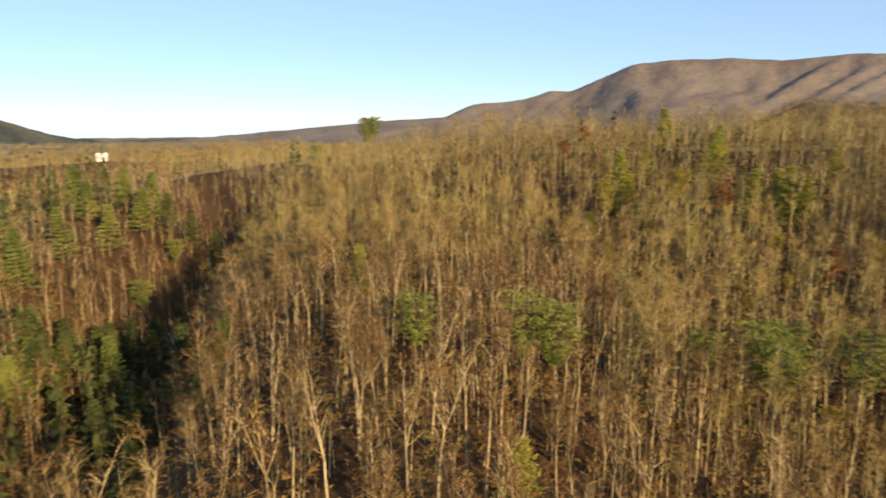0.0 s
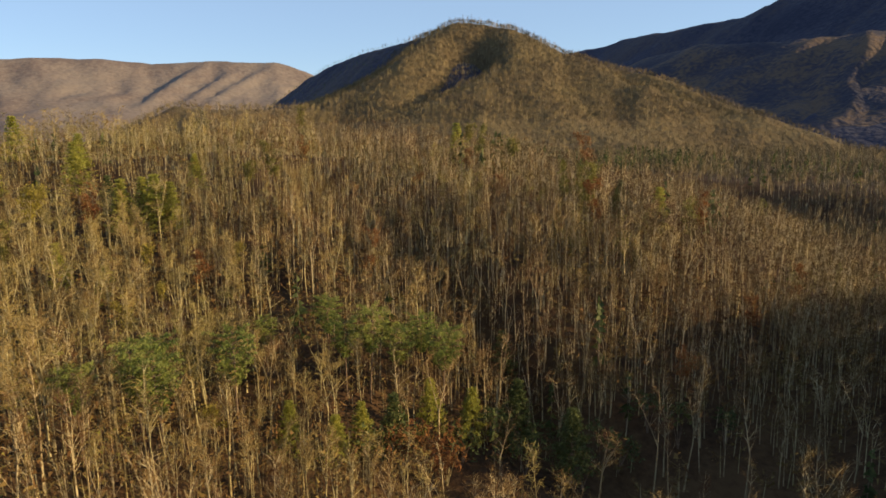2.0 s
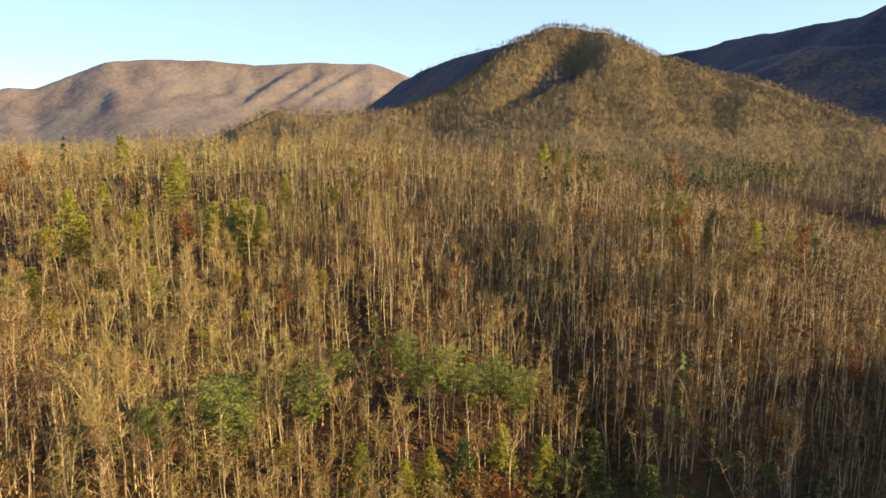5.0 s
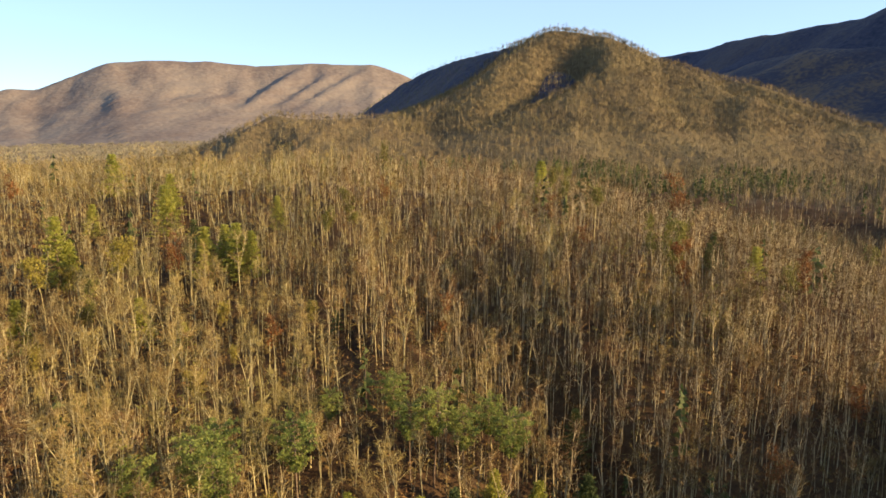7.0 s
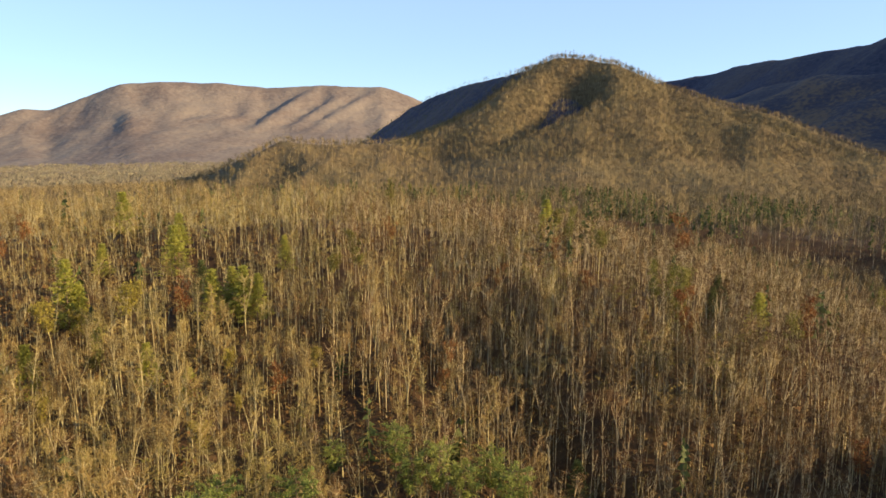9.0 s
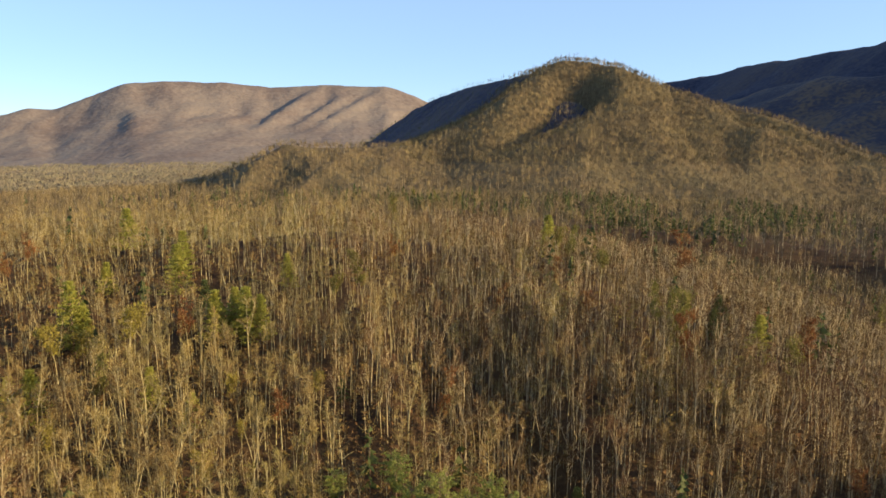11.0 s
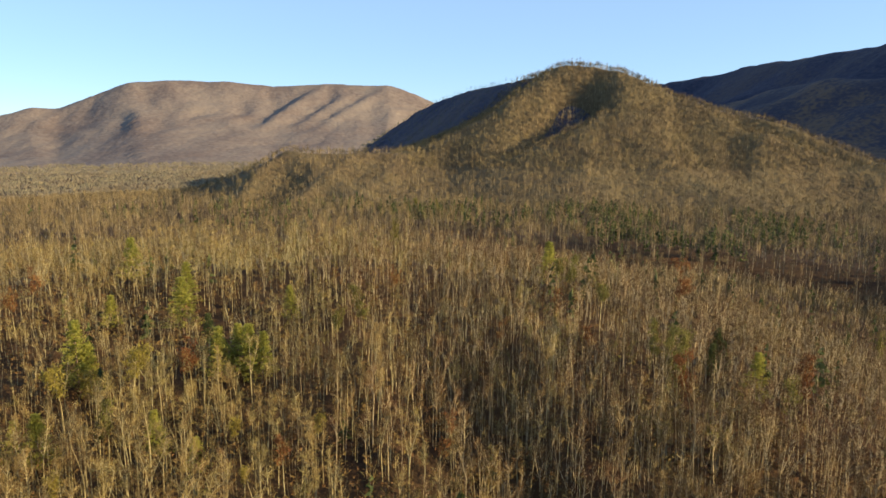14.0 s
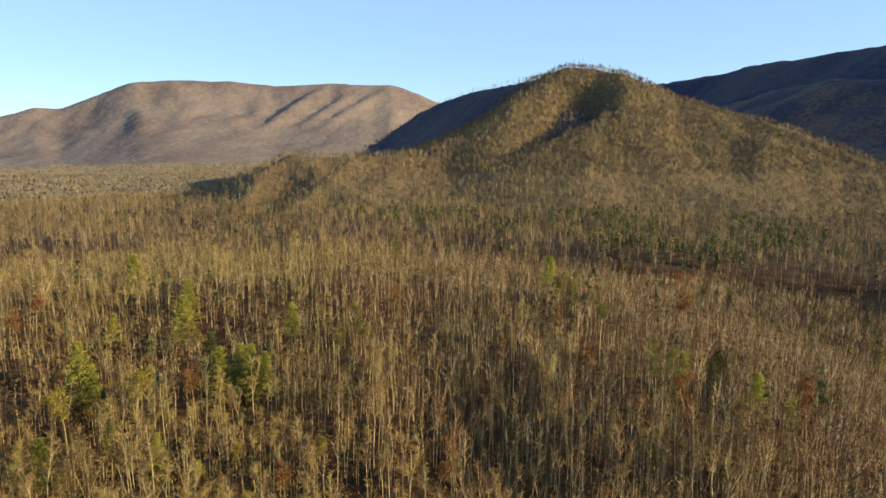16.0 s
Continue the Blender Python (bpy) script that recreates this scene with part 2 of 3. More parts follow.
FAR_LOW = [(-4000, 1500, -40), (-3624, 2123, -50), (-3371, 2506, -14), (-3060, 2877, 28), (-2822, 3110, 60), (-2592, 3305, 75), (-2470, 3400, 66)]
FAR_RIBS = ([(-640, 4150, 376), (-740, 3889, 296), (-830, 3600, 190), (-890, 3380, 90)], [(-480, 4175, 368), (-555, 3900, 288), (-690, 3562, 150)],
            [(-297, 4195, 372), (-400, 3986, 306), (-560, 3601, 165), (-640, 3380, 80)], [(-150, 4207, 322), (-230, 4010, 266), (-350, 3720, 150)],
            [(-1010, 4090, 366), (-1040, 3900, 290), (-1120, 3620, 170)])
LEFT_RANGE = [(-2450, -300, 60), (-2575, 356, 92), (-2543, 539, 90), (-2496, 728, 102), (-2462, 835, 74), (-2425, 937, 40), (-2375, 1058, 0)]


def ground_z(x, y):
    x, y = np.asarray(x, float), np.asarray(y, float)
    d = np.hypot(x, y)
    z = -14 * np.clip((d - 250) / 900, 0, 1) - 10 * np.clip((d - 1200) / 2500, 0, 1) - 75 * np.clip((d - 1900) / 3000, 0, 1)
    upland = np.clip((d - 260) / 260, 0, 1) * np.clip((1500 - d) / 600, 0, 1) * np.clip((np.degrees(np.arctan2(x, y)) + 48) / 22, 0, 1)
    z = z + 27 * upland * upland * (3 - 2 * upland)
    z = z + 3.0 * value_noise(x, y, 70, 1) + 1.0 * value_noise(x, y, 23, 2) + 6 * value_noise(x, y, 400, 5)
    z = blend(ridge(NEAR_HILL, 0.37, 45, x, y, 0.05, 75, 4), z, 10)
    z = blend(ridge(LEFT_SPUR, 0.5, 14, x, y, 0.05, 50, 6), z, 6)
    z = blend(ridge(FRONT_SPUR, 0.29, 14, x, y, 0.04, 40, 7), z, 6)
    z = z + 9.5 * np.exp(-((x - 65) / 58) ** 2 - ((y - 166) / 46) ** 2) + 9.5 * np.exp(-((x - 145) / 45) ** 2 - ((y - 218) / 42) ** 2)
    z = z - 4.0 * np.exp(-((x + 60) / 65) ** 2 - ((y - 185) / 48) ** 2)
    z = blend(ridge(VALLEY_SPUR, 0.45, 12, x, y, 0.04, 60, 10), z, 6)
    d, deep, _ = along(GULLY, x, y)
    z = z - deep * np.exp(-(d / 10.0) ** 2)
    d, deep, _ = along(HOLLOW, x, y)
    z = z - deep * np.exp(-(d / 26.0) ** 2)
    d, deep, _ = along(RAVINE, x, y)
    z = z - deep * np.exp(-(d / 16.0) ** 2)
    z = blend(ridge(HOUSE_RIDGE, 0.25, 30, x, y, 0.03, 90, 9), z, 10)
    # unseen bank, added to shade the hill's foot and the left hollow
    z = blend(ridge(SHADE_BANK, 0.62, 20, x, y, 0.03, 60, 8), z, 8)
    return z


MOUNTAINS = {
    "low_hill": (LOW_HILL, 0.38, 16, 0.05, 85, 11, 2),
    "cone": (CONE, 0.85, 26, 0.05, 120, 12, -16),
    "dark_ridge": (DARK_RIDGE, 1.0, 25, 0.08, 160, 13, -20),
    "right_near": (RIGHT_NEAR, 0.75, 130, 0.12, 260, 14, -20),
    "right_far": (RIGHT_FAR, 0.8, 60, 0.12, 330, 15, -20),
    "far_range": (FAR_RANGE, 0.50, 50, 0.075, 290, 16, -30),
    "far_low": (FAR_LOW, 0.16, 90, 0.06, 300, 17, -70),
    "left_range": (LEFT_RANGE, 0.40, 40, 0.17, 260, 18, -40),
}


def mountain_z(key, x, y):
    line, slope, soft, spur, period, seed, foot = MOUNTAINS[key]
    z = ridge(line, slope, soft, x, y, spur, period, seed, foot)
    if key == "cone":
        z = blend(z, ridge(CONE_SPUR, 0.75, 12, x, y, 0.05, 60, 31, foot), 10)
        z = blend(z, ridge(CONE_FRONT, 0.55, 30, x, y, 0.05, 70, 32, foot), 18)
        d, deep, _ = along(NOTCH, x, y)
        z = z - deep * np.exp(-(d / 12.0) ** 2)
        d, deep, _ = along(BOWL, x, y)
        z = z - deep * np.exp(-(d / (17.0 + 0.35 * deep + 6.0 * value_noise(x, y, 17, 91))) ** 2)
    for rib in LOW_RIBS if key == "low_hill" else ():
        z = blend(z, ridge(rib, 0.62, 5, x, y, 0.04, 45, 34, foot), 5)
    for rib in FAR_RIBS if key == "far_range" else ():
        z = blend(z, ridge(rib, 0.58, 22, x, y, 0.16, 150, 35, foot), 18)
    return z + period * 0.012 * value_noise(x, y, period * 0.25, seed + 20) + period * 0.005 * value_noise(x, y, period * 0.08, seed + 21)


def land_z(x, y):
    z = ground_z(x, y)
    for key in ("low_hill", "cone", "dark_ridge", "right_near", "far_range"):
        z = np.maximum(z, mountain_z(key, x, y))
    return z


# ------------------------------------------------------------------ ground and mountains
def build_ground():
    radii = np.concatenate([[0.0], 6 * (4900 / 6) ** np.linspace(0, 1, 190)])
    front, back = np.linspace(-90, 60, 260), np.linspace(60, 270, 90)[1:-1]
    angles = np.radians(np.concatenate([front, back]))
    r, a = np.meshgrid(radii[1:], angles, indexing="ij")
    x, y = r * np.sin(a), r * np.cos(a)
    verts = np.stack([x, y, ground_z(x, y)], -1).reshape(-1, 3)
    n = len(angles)
    i, j = np.meshgrid(np.arange(len(radii) - 2), np.arange(n), indexing="ij")
    k = (j + 1) % n
    p, q, s, t = i * n + j, i * n + k, (i + 1) * n + k, (i + 1) * n + j
    tris = np.concatenate([np.stack([p, t, s], -1).reshape(-1, 3), np.stack([p, s, q], -1).reshape(-1, 3)])
    verts = np.vstack([verts, [[0, 0, float(ground_z(0.0, 0.0))]]])
    hub = np.stack([np.full(n, len(verts) - 1), np.arange(n), (np.arange(n) + 1) % n], -1)
    ob = new("ground", mesh_of("ground", verts, np.vstack([tris, hub]), [LITTER], smooth=True))
    tagged(ob, "brown leaf-littered forest floor rolling out into the valley", "ground", kind="structure")


def main_piece(keep):
    """The largest connected part of a grid of flags."""
    left, best = {(int(a), int(b)) for a, b in np.argwhere(keep)}, []
    while left:
        piece, edge = [], [left.pop()]
        while edge:
            i, j = edge.pop()
            piece.append((i, j))
            for q in ((i + 1, j), (i - 1, j), (i, j + 1), (i, j - 1)):
                if q in left:
                    left.discard(q)
                    edge.append(q)
        best = max(best, piece, key=len)
    out = np.zeros_like(keep)
    for i, j in best:
        out[i, j] = True
    return out


def build_mountain(name, key, label, mat, cell, reach):
    line = MOUNTAINS[key][0]
    xs, ys = [p[0] for p in line], [p[1] for p in line]
    gx = np.arange(min(xs) - reach, max(xs) + reach, cell)
    gy = np.arange(min(ys) - reach, max(ys) + reach, cell)
    x, y = np.meshgrid(gx, gy, indexing="ij")
    z, g = mountain_z(key, x, y), ground_z(x, y)
    keep = (z > g - 6) & (np.hypot(x, y) < 4880)
    n = len(gy)
    i, j = np.meshgrid(np.arange(len(gx) - 1), np.arange(n - 1), indexing="ij")
    ok = (keep[:-1, :-1] & keep[1:, :-1] & keep[1:, 1:] & keep[:-1, 1:])
    ok = main_piece(ok).ravel()
    p = (i * n + j).ravel()[ok]
    tris = np.concatenate([np.stack([p, p + n, p + n + 1], -1), np.stack([p, p + n + 1, p + 1], -1)])
    used = np.unique(tris)
    verts = np.stack([x, y, z], -1).reshape(-1, 3)[used]
    ob = new(name, mesh_of(name, verts, np.searchsorted(used, tris), [mat], smooth=True))
    return tagged(ob, label, "mountain", kind="structure")


build_ground()
build_mountain("foothill", "low_hill", "low brown foothill with shaded gullies under bare trees", SLOPE, 6, 420)
build_mountain("mountain", "cone", "rounded cone-shaped mountain covered in bare brown woods", SLOPE, 8, 700)
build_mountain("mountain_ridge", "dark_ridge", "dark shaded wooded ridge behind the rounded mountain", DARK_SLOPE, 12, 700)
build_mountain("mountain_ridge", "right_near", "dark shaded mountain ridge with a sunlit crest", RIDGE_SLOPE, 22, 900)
build_mountain("mountain_ridge", "right_far", "high mountain ridge coloured dark blue for haze against the sky", DARK_SLOPE, 30, 1700)
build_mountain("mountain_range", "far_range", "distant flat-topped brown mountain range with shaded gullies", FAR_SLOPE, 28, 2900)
build_mountain("mountain_range", "far_low", "low hills with a haze-tinted colour along the horizon", HAZE_TINT_SLOPE, 45, 1600)
build_mountain("mountain_range", "left_range", "green-brown mountain ridge with shaded folds", GREEN_SLOPE, 24, 1300)


# ------------------------------------------------------------------ trees
class Sticks:
    """Collects tapered sticks and leaf tufts as triangles; kind 0 is wood, 1 is twigs, 2 is leaves."""

    def __init__(self, seed):
        self.v, self.f, self.k, self.r = [], [], [], random.Random(seed)

    def tube(self, pts, radii, sides, kind):
        base = len(self.v)
        for i, p in enumerate(pts):
            d = (pts[min(i + 1, len(pts) - 1)] - pts[max(i - 1, 0)]).normalized()
            u = d.cross(Vector((0.31, 0.95, 0.1))).normalized()
            w = d.cross(u)
            for s in range(sides):
                a = 2 * math.pi * s / sides
                self.v.append(p + (u * math.cos(a) + w * math.sin(a)) * radii[i])
        for i in range(len(pts) - 1):
            for s in range(sides):
                a, b = base + i * sides + s, base + i * sides + (s + 1) % sides
                c, e = a + sides, b + sides
                self.f += [(a, b, e), (a, e, c)]
                self.k += [kind, kind]

    def spike(self, p, q, radius, sides, kind):
        d = (q - p).normalized()
        u = d.cross(Vector((0.31, 0.95, 0.1))).normalized()
        w = d.cross(u)
        base = len(self.v)
        for s in range(sides):
            a = 2 * math.pi * s / sides
            self.v.append(p + (u * math.cos(a) + w * math.sin(a)) * radius)
        self.v.append(q)
        if sides == 2:
            self.f.append((base, base + 1, base + 2))
            self.k.append(kind)
        else:
            for s in range(sides):
                self.f.append((base + s, base + (s + 1) % sides, base + sides))
                self.k.append(kind)

    def leaf(self, p, size, kind=2):
        base = len(self.v)
        for _ in range(3):
            self.v.append(p + Vector([self.r.gauss(0, size) for _ in range(3)]))
        self.f.append((base, base + 1, base + 2))
        self.k.append(kind)

    def way(self, d, spread, lift=0.0):
        r = self.r
        return (d + Vector((r.gauss(0, spread), r.gauss(0, spread), r.gauss(0, spread * 0.6) + lift))).normalized()

    def bend(self, p, d, length, steps, wobble, lift=0.0):
        pts = [p]
        for _ in range(steps):
            d = self.way(d, wobble, lift)
            pts.append(pts[-1] + d * length / steps)
        return pts, d

    def arrays(self):
        return np.array([tuple(p) for p in self.v], np.float32), np.array(self.f, np.int32), np.array(self.k, np.int32)


def bare_tree(seed, level, leaves=0, twigs=18):
    """A leafless hardwood about 20 m high. level 3 near, 2 middle, 1 far."""
    s = Sticks(seed)
    r = s.r
    height = r.uniform(17, 23)
    thick = r.uniform(0.16, 0.25) * (1, 1.3, 0.88, 0.9)[level]
    fork = r.uniform(0.36, 0.6)
    lean = Vector((r.gauss(0, 0.03), r.gauss(0, 0.03), 1)).normalized()
    if level == 1:
        s.spike(Vector((0, 0, -0.5)), lean * height * 0.9, thick * 1.0, 3, 0)
        for _ in range(20):
            z = r.uniform(0.3, 0.82)
            d = s.way(Vector((0, 0, 0.8)), 0.55)
            p = lean * height * z + Vector((r.gauss(0, 1.2), r.gauss(0, 1.2), 0))
            s.spike(p, p + d * r.uniform(2.5, 4.5), 0.20, 2, 1)
        return s.arrays()
    if level == 0:
        for _ in range(11):
            p = Vector((r.gauss(0, 5.0), r.gauss(0, 5.0), r.uniform(0.0, 4.0)))
            s.spike(p, p + s.way(Vector((0, 0, 1)), 0.35) * r.uniform(4, 7), 1.1, 3, 1)
        return s.arrays()
    if twigs < 7:      # on the upper hill: fewer, coarser sticks
        top = lean * height * fork
        s.spike(Vector((0, 0, -0.6)), top * 1.25, thick, 3, 0)
        for b in range(r.choice((1, 2, 2, 3))):
            tip = top + s.way(lean, 0.2, 0.1) * height * (1 - fork) * r.uniform(0.8, 1.0)
            s.spike(top * 0.94, tip, thick * 0.62, 3, 0)
            for _ in range(7):
                p = (top * 0.6).lerp(tip, r.uniform(0.0, 0.92))
                end = s.way(Vector((r.gauss(0, 1), r.gauss(0, 1), 0)).normalized() + Vector((0, 0, r.uniform(0.7, 1.5))), 0.12)
                q = p + end * r.uniform(1.3, 3.4)
                s.spike(p, q, thick * 0.3, 2, 0)
                for _ in range(twigs):
                    g = p.lerp(q, r.uniform(0.2, 1.05)) + Vector((r.gauss(0, 0.35), r.gauss(0, 0.35), r.gauss(0, 0.35)))
                    e = g + s.way(end * 0.55, 0.75, 0.1) * r.uniform(0.7, 1.8)
                    s.spike(g, e, 0.07, 2, 1)
                    for _ in range(leaves):
                        s.leaf(g.lerp(e, r.uniform(0, 1.1)), 0.24)
        return s.arrays()
    sides = 5 if level == 3 else 3
    steps = 5 if level == 3 else 2
    trunk, d = s.bend(Vector((0, 0, -0.6)), lean, height * fork, steps, 0.03, 0.03)
    s.tube(trunk, [thick * (1 - 0.4 * i / steps) for i in range(steps + 1)], sides, 0)
    leaders = r.choice((1, 1, 2, 2, 3))
    thin = 0.036 if level == 3 else (0.042 if twigs > 10 else 0.058)
    for b in range(leaders):
        steps2 = 4 if level == 3 else 3
        start = s.way(d, 0.06 if leaders == 1 else 0.24, 0.1)
        pts, tip = s.bend(trunk[-1], start, height * (1 - fork) * r.uniform(0.8, 1.0), steps2, 0.08, 0.14)
        rad = thick * (0.6 if leaders == 1 else 0.47)
        s.tube(pts, [rad * (1 - 0.8 * i / steps2) for i in range(steps2 + 1)], 4 if level == 3 else 3, 0)
        for _ in range({1: 13, 2: 8, 3: 6}[leaders] + (2 if level == 3 else 0)):
            f = r.uniform(0.02, 0.95) * (len(pts) - 1)
            i = int(f)
            p = pts[i].lerp(pts[i + 1], f - i)
            side = s.way(Vector((r.gauss(0, 1), r.gauss(0, 1), 0)).normalized() + Vector((0, 0, r.uniform(0.7, 1.5))), 0.12)
            reach = r.uniform(1.8, 4.2) * (1 - 0.55 * f / (len(pts) - 1))
            limb, end = s.bend(p, side, reach, 2, 0.2, 0.22)
            if level == 3:
                s.tube(limb, [rad * 0.45, rad * 0.3, rad * 0.1], 3, 0)
            else:
                s.spike(limb[0], limb[2], rad * 0.5, 3 if twigs > 9 else 2, 0)
            for _ in range(3 if level == 3 else 2):
                q = limb[0].lerp(limb[2], r.uniform(0.3, 0.85))
                s.spike(q, q + s.way(end, 0.55, 0.15) * r.uniform(0.9, 2.0), rad * 0.25, 2, 0)
            for _ in range(6 if level == 3 else twigs):
                q = limb[0].lerp(limb[2], r.uniform(0.2, 1.05)) + Vector((r.gauss(0, 0.3), r.gauss(0, 0.3), r.gauss(0, 0.3)))
                t = s.way(end * 0.55, 0.75, 0.1)
                e = q + t * r.uniform(0.6, 1.6)
                s.spike(q, e, thin, 2, 1)
                if level == 3:
                    for _ in range(3):
                        g = q.lerp(e, r.uniform(0.1, 1.0))
                        s.spike(g, g + s.way(t * 0.6, 0.8, 0.1) * r.uniform(0.4, 1.0), 0.032, 2, 1)
                for _ in range(leaves):
                    s.leaf(q.lerp(e, r.uniform(0, 1.1)) + Vector((r.gauss(0, 0.3), r.gauss(0, 0.3), r.gauss(0, 0.3))), 0.15 if level == 3 else 0.2)
    return s.arrays()


def pine_tree(seed, level, tall=True):
    """A pine: a bare lower trunk and whorls of limbs with tufts of needles (tall), or a cone-shaped fir down to the ground."""
    s = Sticks(seed)
    r = s.r
    height = r.uniform(17, 22) if tall else r.uniform(11, 15)
    thick = 0.24
    trunk, d = s.bend(Vector((0, 0, -0.6)), Vector((0, 0, 1)), height, 5, 0.02, 0.05)
    s.tube(trunk, [thick * (1 - 0.9 * i / 5) for i in range(6)], 5 if level == 3 else 3, 0)
    low = 0.55 if tall else 0.12
    whorls = (11 if tall else 15) if level == 3 else 8
    for w in range(whorls):
        f = low + (0.97 - low) * w / (whorls - 1)
        z = height * f
        if tall:
            reach = 3.6 * math.sin(math.pi * min(1.0, 0.25 + 0.75 * (1 - (f - low) / (1 - low)))) ** 0.8 + 0.4
        else:
            reach = 4.2 * (1 - (f - low) / (1 - low)) + 0.3
        limbs = r.choice((4, 5, 6))
        turn = r.uniform(0, 6.28)
        for b in range(limbs):
            a = turn + 6.28 * b / limbs + r.gauss(0, 0.2)
            out = Vector((math.cos(a), math.sin(a), r.uniform(0.05, 0.35))).normalized()
            p = Vector((trunk[min(5, int(f * 5))].x, trunk[min(5, int(f * 5))].y, z))
            length = reach * r.uniform(0.75, 1.15)
            tip = p + out * length
            s.spike(p, tip, 0.06, 3, 0)
            tufts = (7 if level == 3 else 5)
            for t in range(tufts):
                c = p.lerp(tip, 0.3 + 0.75 * (t + 0.5) / tufts)
                for _ in range(9 if level == 3 else 4):
                    s.leaf(c + Vector((r.gauss(0, 0.32), r.gauss(0, 0.32), r.gauss(0.05, 0.08))), 0.165 if level == 3 else 0.36)
    return s.arrays()


def shrub(seed, level):
    """A round broadleaf shrub or small tree, dense with leaves."""
    s = Sticks(seed)
    r = s.r
    top = r.uniform(4.5, 8)
    for _ in range(5):
        a = r.uniform(0, 6.28)
        tip = Vector((math.cos(a) * r.uniform(0.8, 2.2), math.sin(a) * r.uniform(0.8, 2.2), top * r.uniform(0.6, 0.95)))
        s.spike(Vector((0, 0, -0.3)), tip, 0.11, 3, 0)
        for _ in range(12):
            c = tip + Vector((r.gauss(0, 0.9), r.gauss(0, 0.9), r.gauss(-0.6, 1.1)))
            for _ in range(6 if level == 3 else 3):
                s.leaf(c + Vector((r.gauss(0, 0.25), r.gauss(0, 0.25), r.gauss(0, 0.2))), 0.2 if level == 3 else 0.3)
    return s.arrays()


def far_conifer(seed):
    """A far-off conifer: a stem and a spire of drooping sprays."""
    s = Sticks(seed)
    r = s.r
    h = r.uniform(11, 17)
    s.spike(Vector((0, 0, -0.4)), Vector((0, 0, h)), 0.25, 3, 0)
    for _ in range(26):
        f = r.uniform(0.12, 0.95)
        a = r.uniform(0, 6.28)
        w = 3.0 * (1 - f) + 0.5
        p = Vector((0, 0, h * f))
        q = p + Vector((math.cos(a) * w, math.sin(a) * w, -0.3 * w))
        s.spike(p, q, 0.75, 2, 2)
    return s.arrays()


def split_thing(name, arrays, mats, part_names):
    """A tree as a thing: an Empty at its foot with a trunk and a crown under it."""
    v, f, k = arrays
    root = new(name)
    root.empty_display_size = 0.5
    for part_name, kinds, mat in zip(part_names, ((0,), (1, 2)), mats):
        sel = np.isin(k, kinds)
        if not sel.any():
            continue
        used = np.unique(f[sel])
        ms = mat if isinstance(mat, (list, tuple)) else [mat]
        which = (k[sel] == 2).astype(np.int32) if len(ms) > 1 else None
        ob = new(part_name, mesh_of(part_name, v[used], np.searchsorted(used, f[sel]), ms, which))
        ob.parent = root
    return root


def forest(name, label, templates, places, mats, seed):
    """Many trees that nobody could count, as one object of stuff."""
    rng = np.random.default_rng(seed)
    pick = rng.integers(0, len(templates), len(places))
    vs, fs, ks, base = [], [], [], 0
    for t, (v, f, k) in enumerate(templates):
        at = places[pick == t]
        n = len(at)
        if not n:
            continue
        a, s = rng.uniform(0, 2 * math.pi, n), at[:, 3]
        c, q = np.cos(a)[:, None], np.sin(a)[:, None]
        wide = (s * rng.uniform(0.85, 1.2, n))[:, None]
        x = (v[None, :, 0] * c - v[None, :, 1] * q) * wide + at[:, 0:1]
        y = (v[None, :, 0] * q + v[None, :, 1] * c) * wide + at[:, 1:2]
        z = v[None, :, 2] * s[:, None] + at[:, 2:3]
        vs.append(np.stack([x, y, z], -1).reshape(-1, 3))
        fs.append((f[None] + (base + np.arange(n) * len(v))[:, None, None]).reshape(-1, 3))
        ks.append(np.tile(k, n))
        base += n * len(v)
    ob = new(name, mesh_of(name, np.concatenate(vs), np.concatenate(fs), mats, np.concatenate(ks)))
    return tagged(ob, label, "forest", kind="stuff")


def scatter(seed, spacing, near, far, left, right):
    """Places on a shaken grid between two distances and two bearings (degrees clockwise from +y)."""
    rng = np.random.default_rng(seed)
    g = np.arange(-far, far, spacing)
    x, y = np.meshgrid(g, g)
    x = x.ravel() + rng.uniform(-0.48, 0.48, x.size) * spacing
    y = y.ravel() + rng.uniform(-0.48, 0.48, y.size) * spacing
    d, b = np.hypot(x, y), np.degrees(np.arctan2(x, y))
    ok = (d > near) & (d < far) & (b > left) & (b < right)
    x, y = x[ok], y[ok]
    return np.stack([x, y, land_z(x, y), rng.uniform(0.66, 1.14, len(x))], -1)


def sapling(seed):
    """A small understorey tree, half of it dry leaves."""
    s = Sticks(seed)
    r = s.r
    h = r.uniform(4, 10)
    s.spike(Vector((0, 0, -0.3)), Vector((r.gauss(0, 0.4), r.gauss(0, 0.4), h)), 0.09, 3, 0)
    for _ in range(16):
        p = Vector((r.gauss(0, 0.5), r.gauss(0, 0.5), h * r.uniform(0.25, 0.9)))
        q = p + s.way(Vector((r.gauss(0, 1), r.gauss(0, 1), 0.9)), 0.2) * r.uniform(0.8, 2.2)
        s.spike(p, q, 0.05, 2, 1)
        s.leaf(q, 0.28)
        s.leaf(p.lerp(q, 0.6), 0.28)
    return s.arrays()


NEAR_EDGE = 84.0


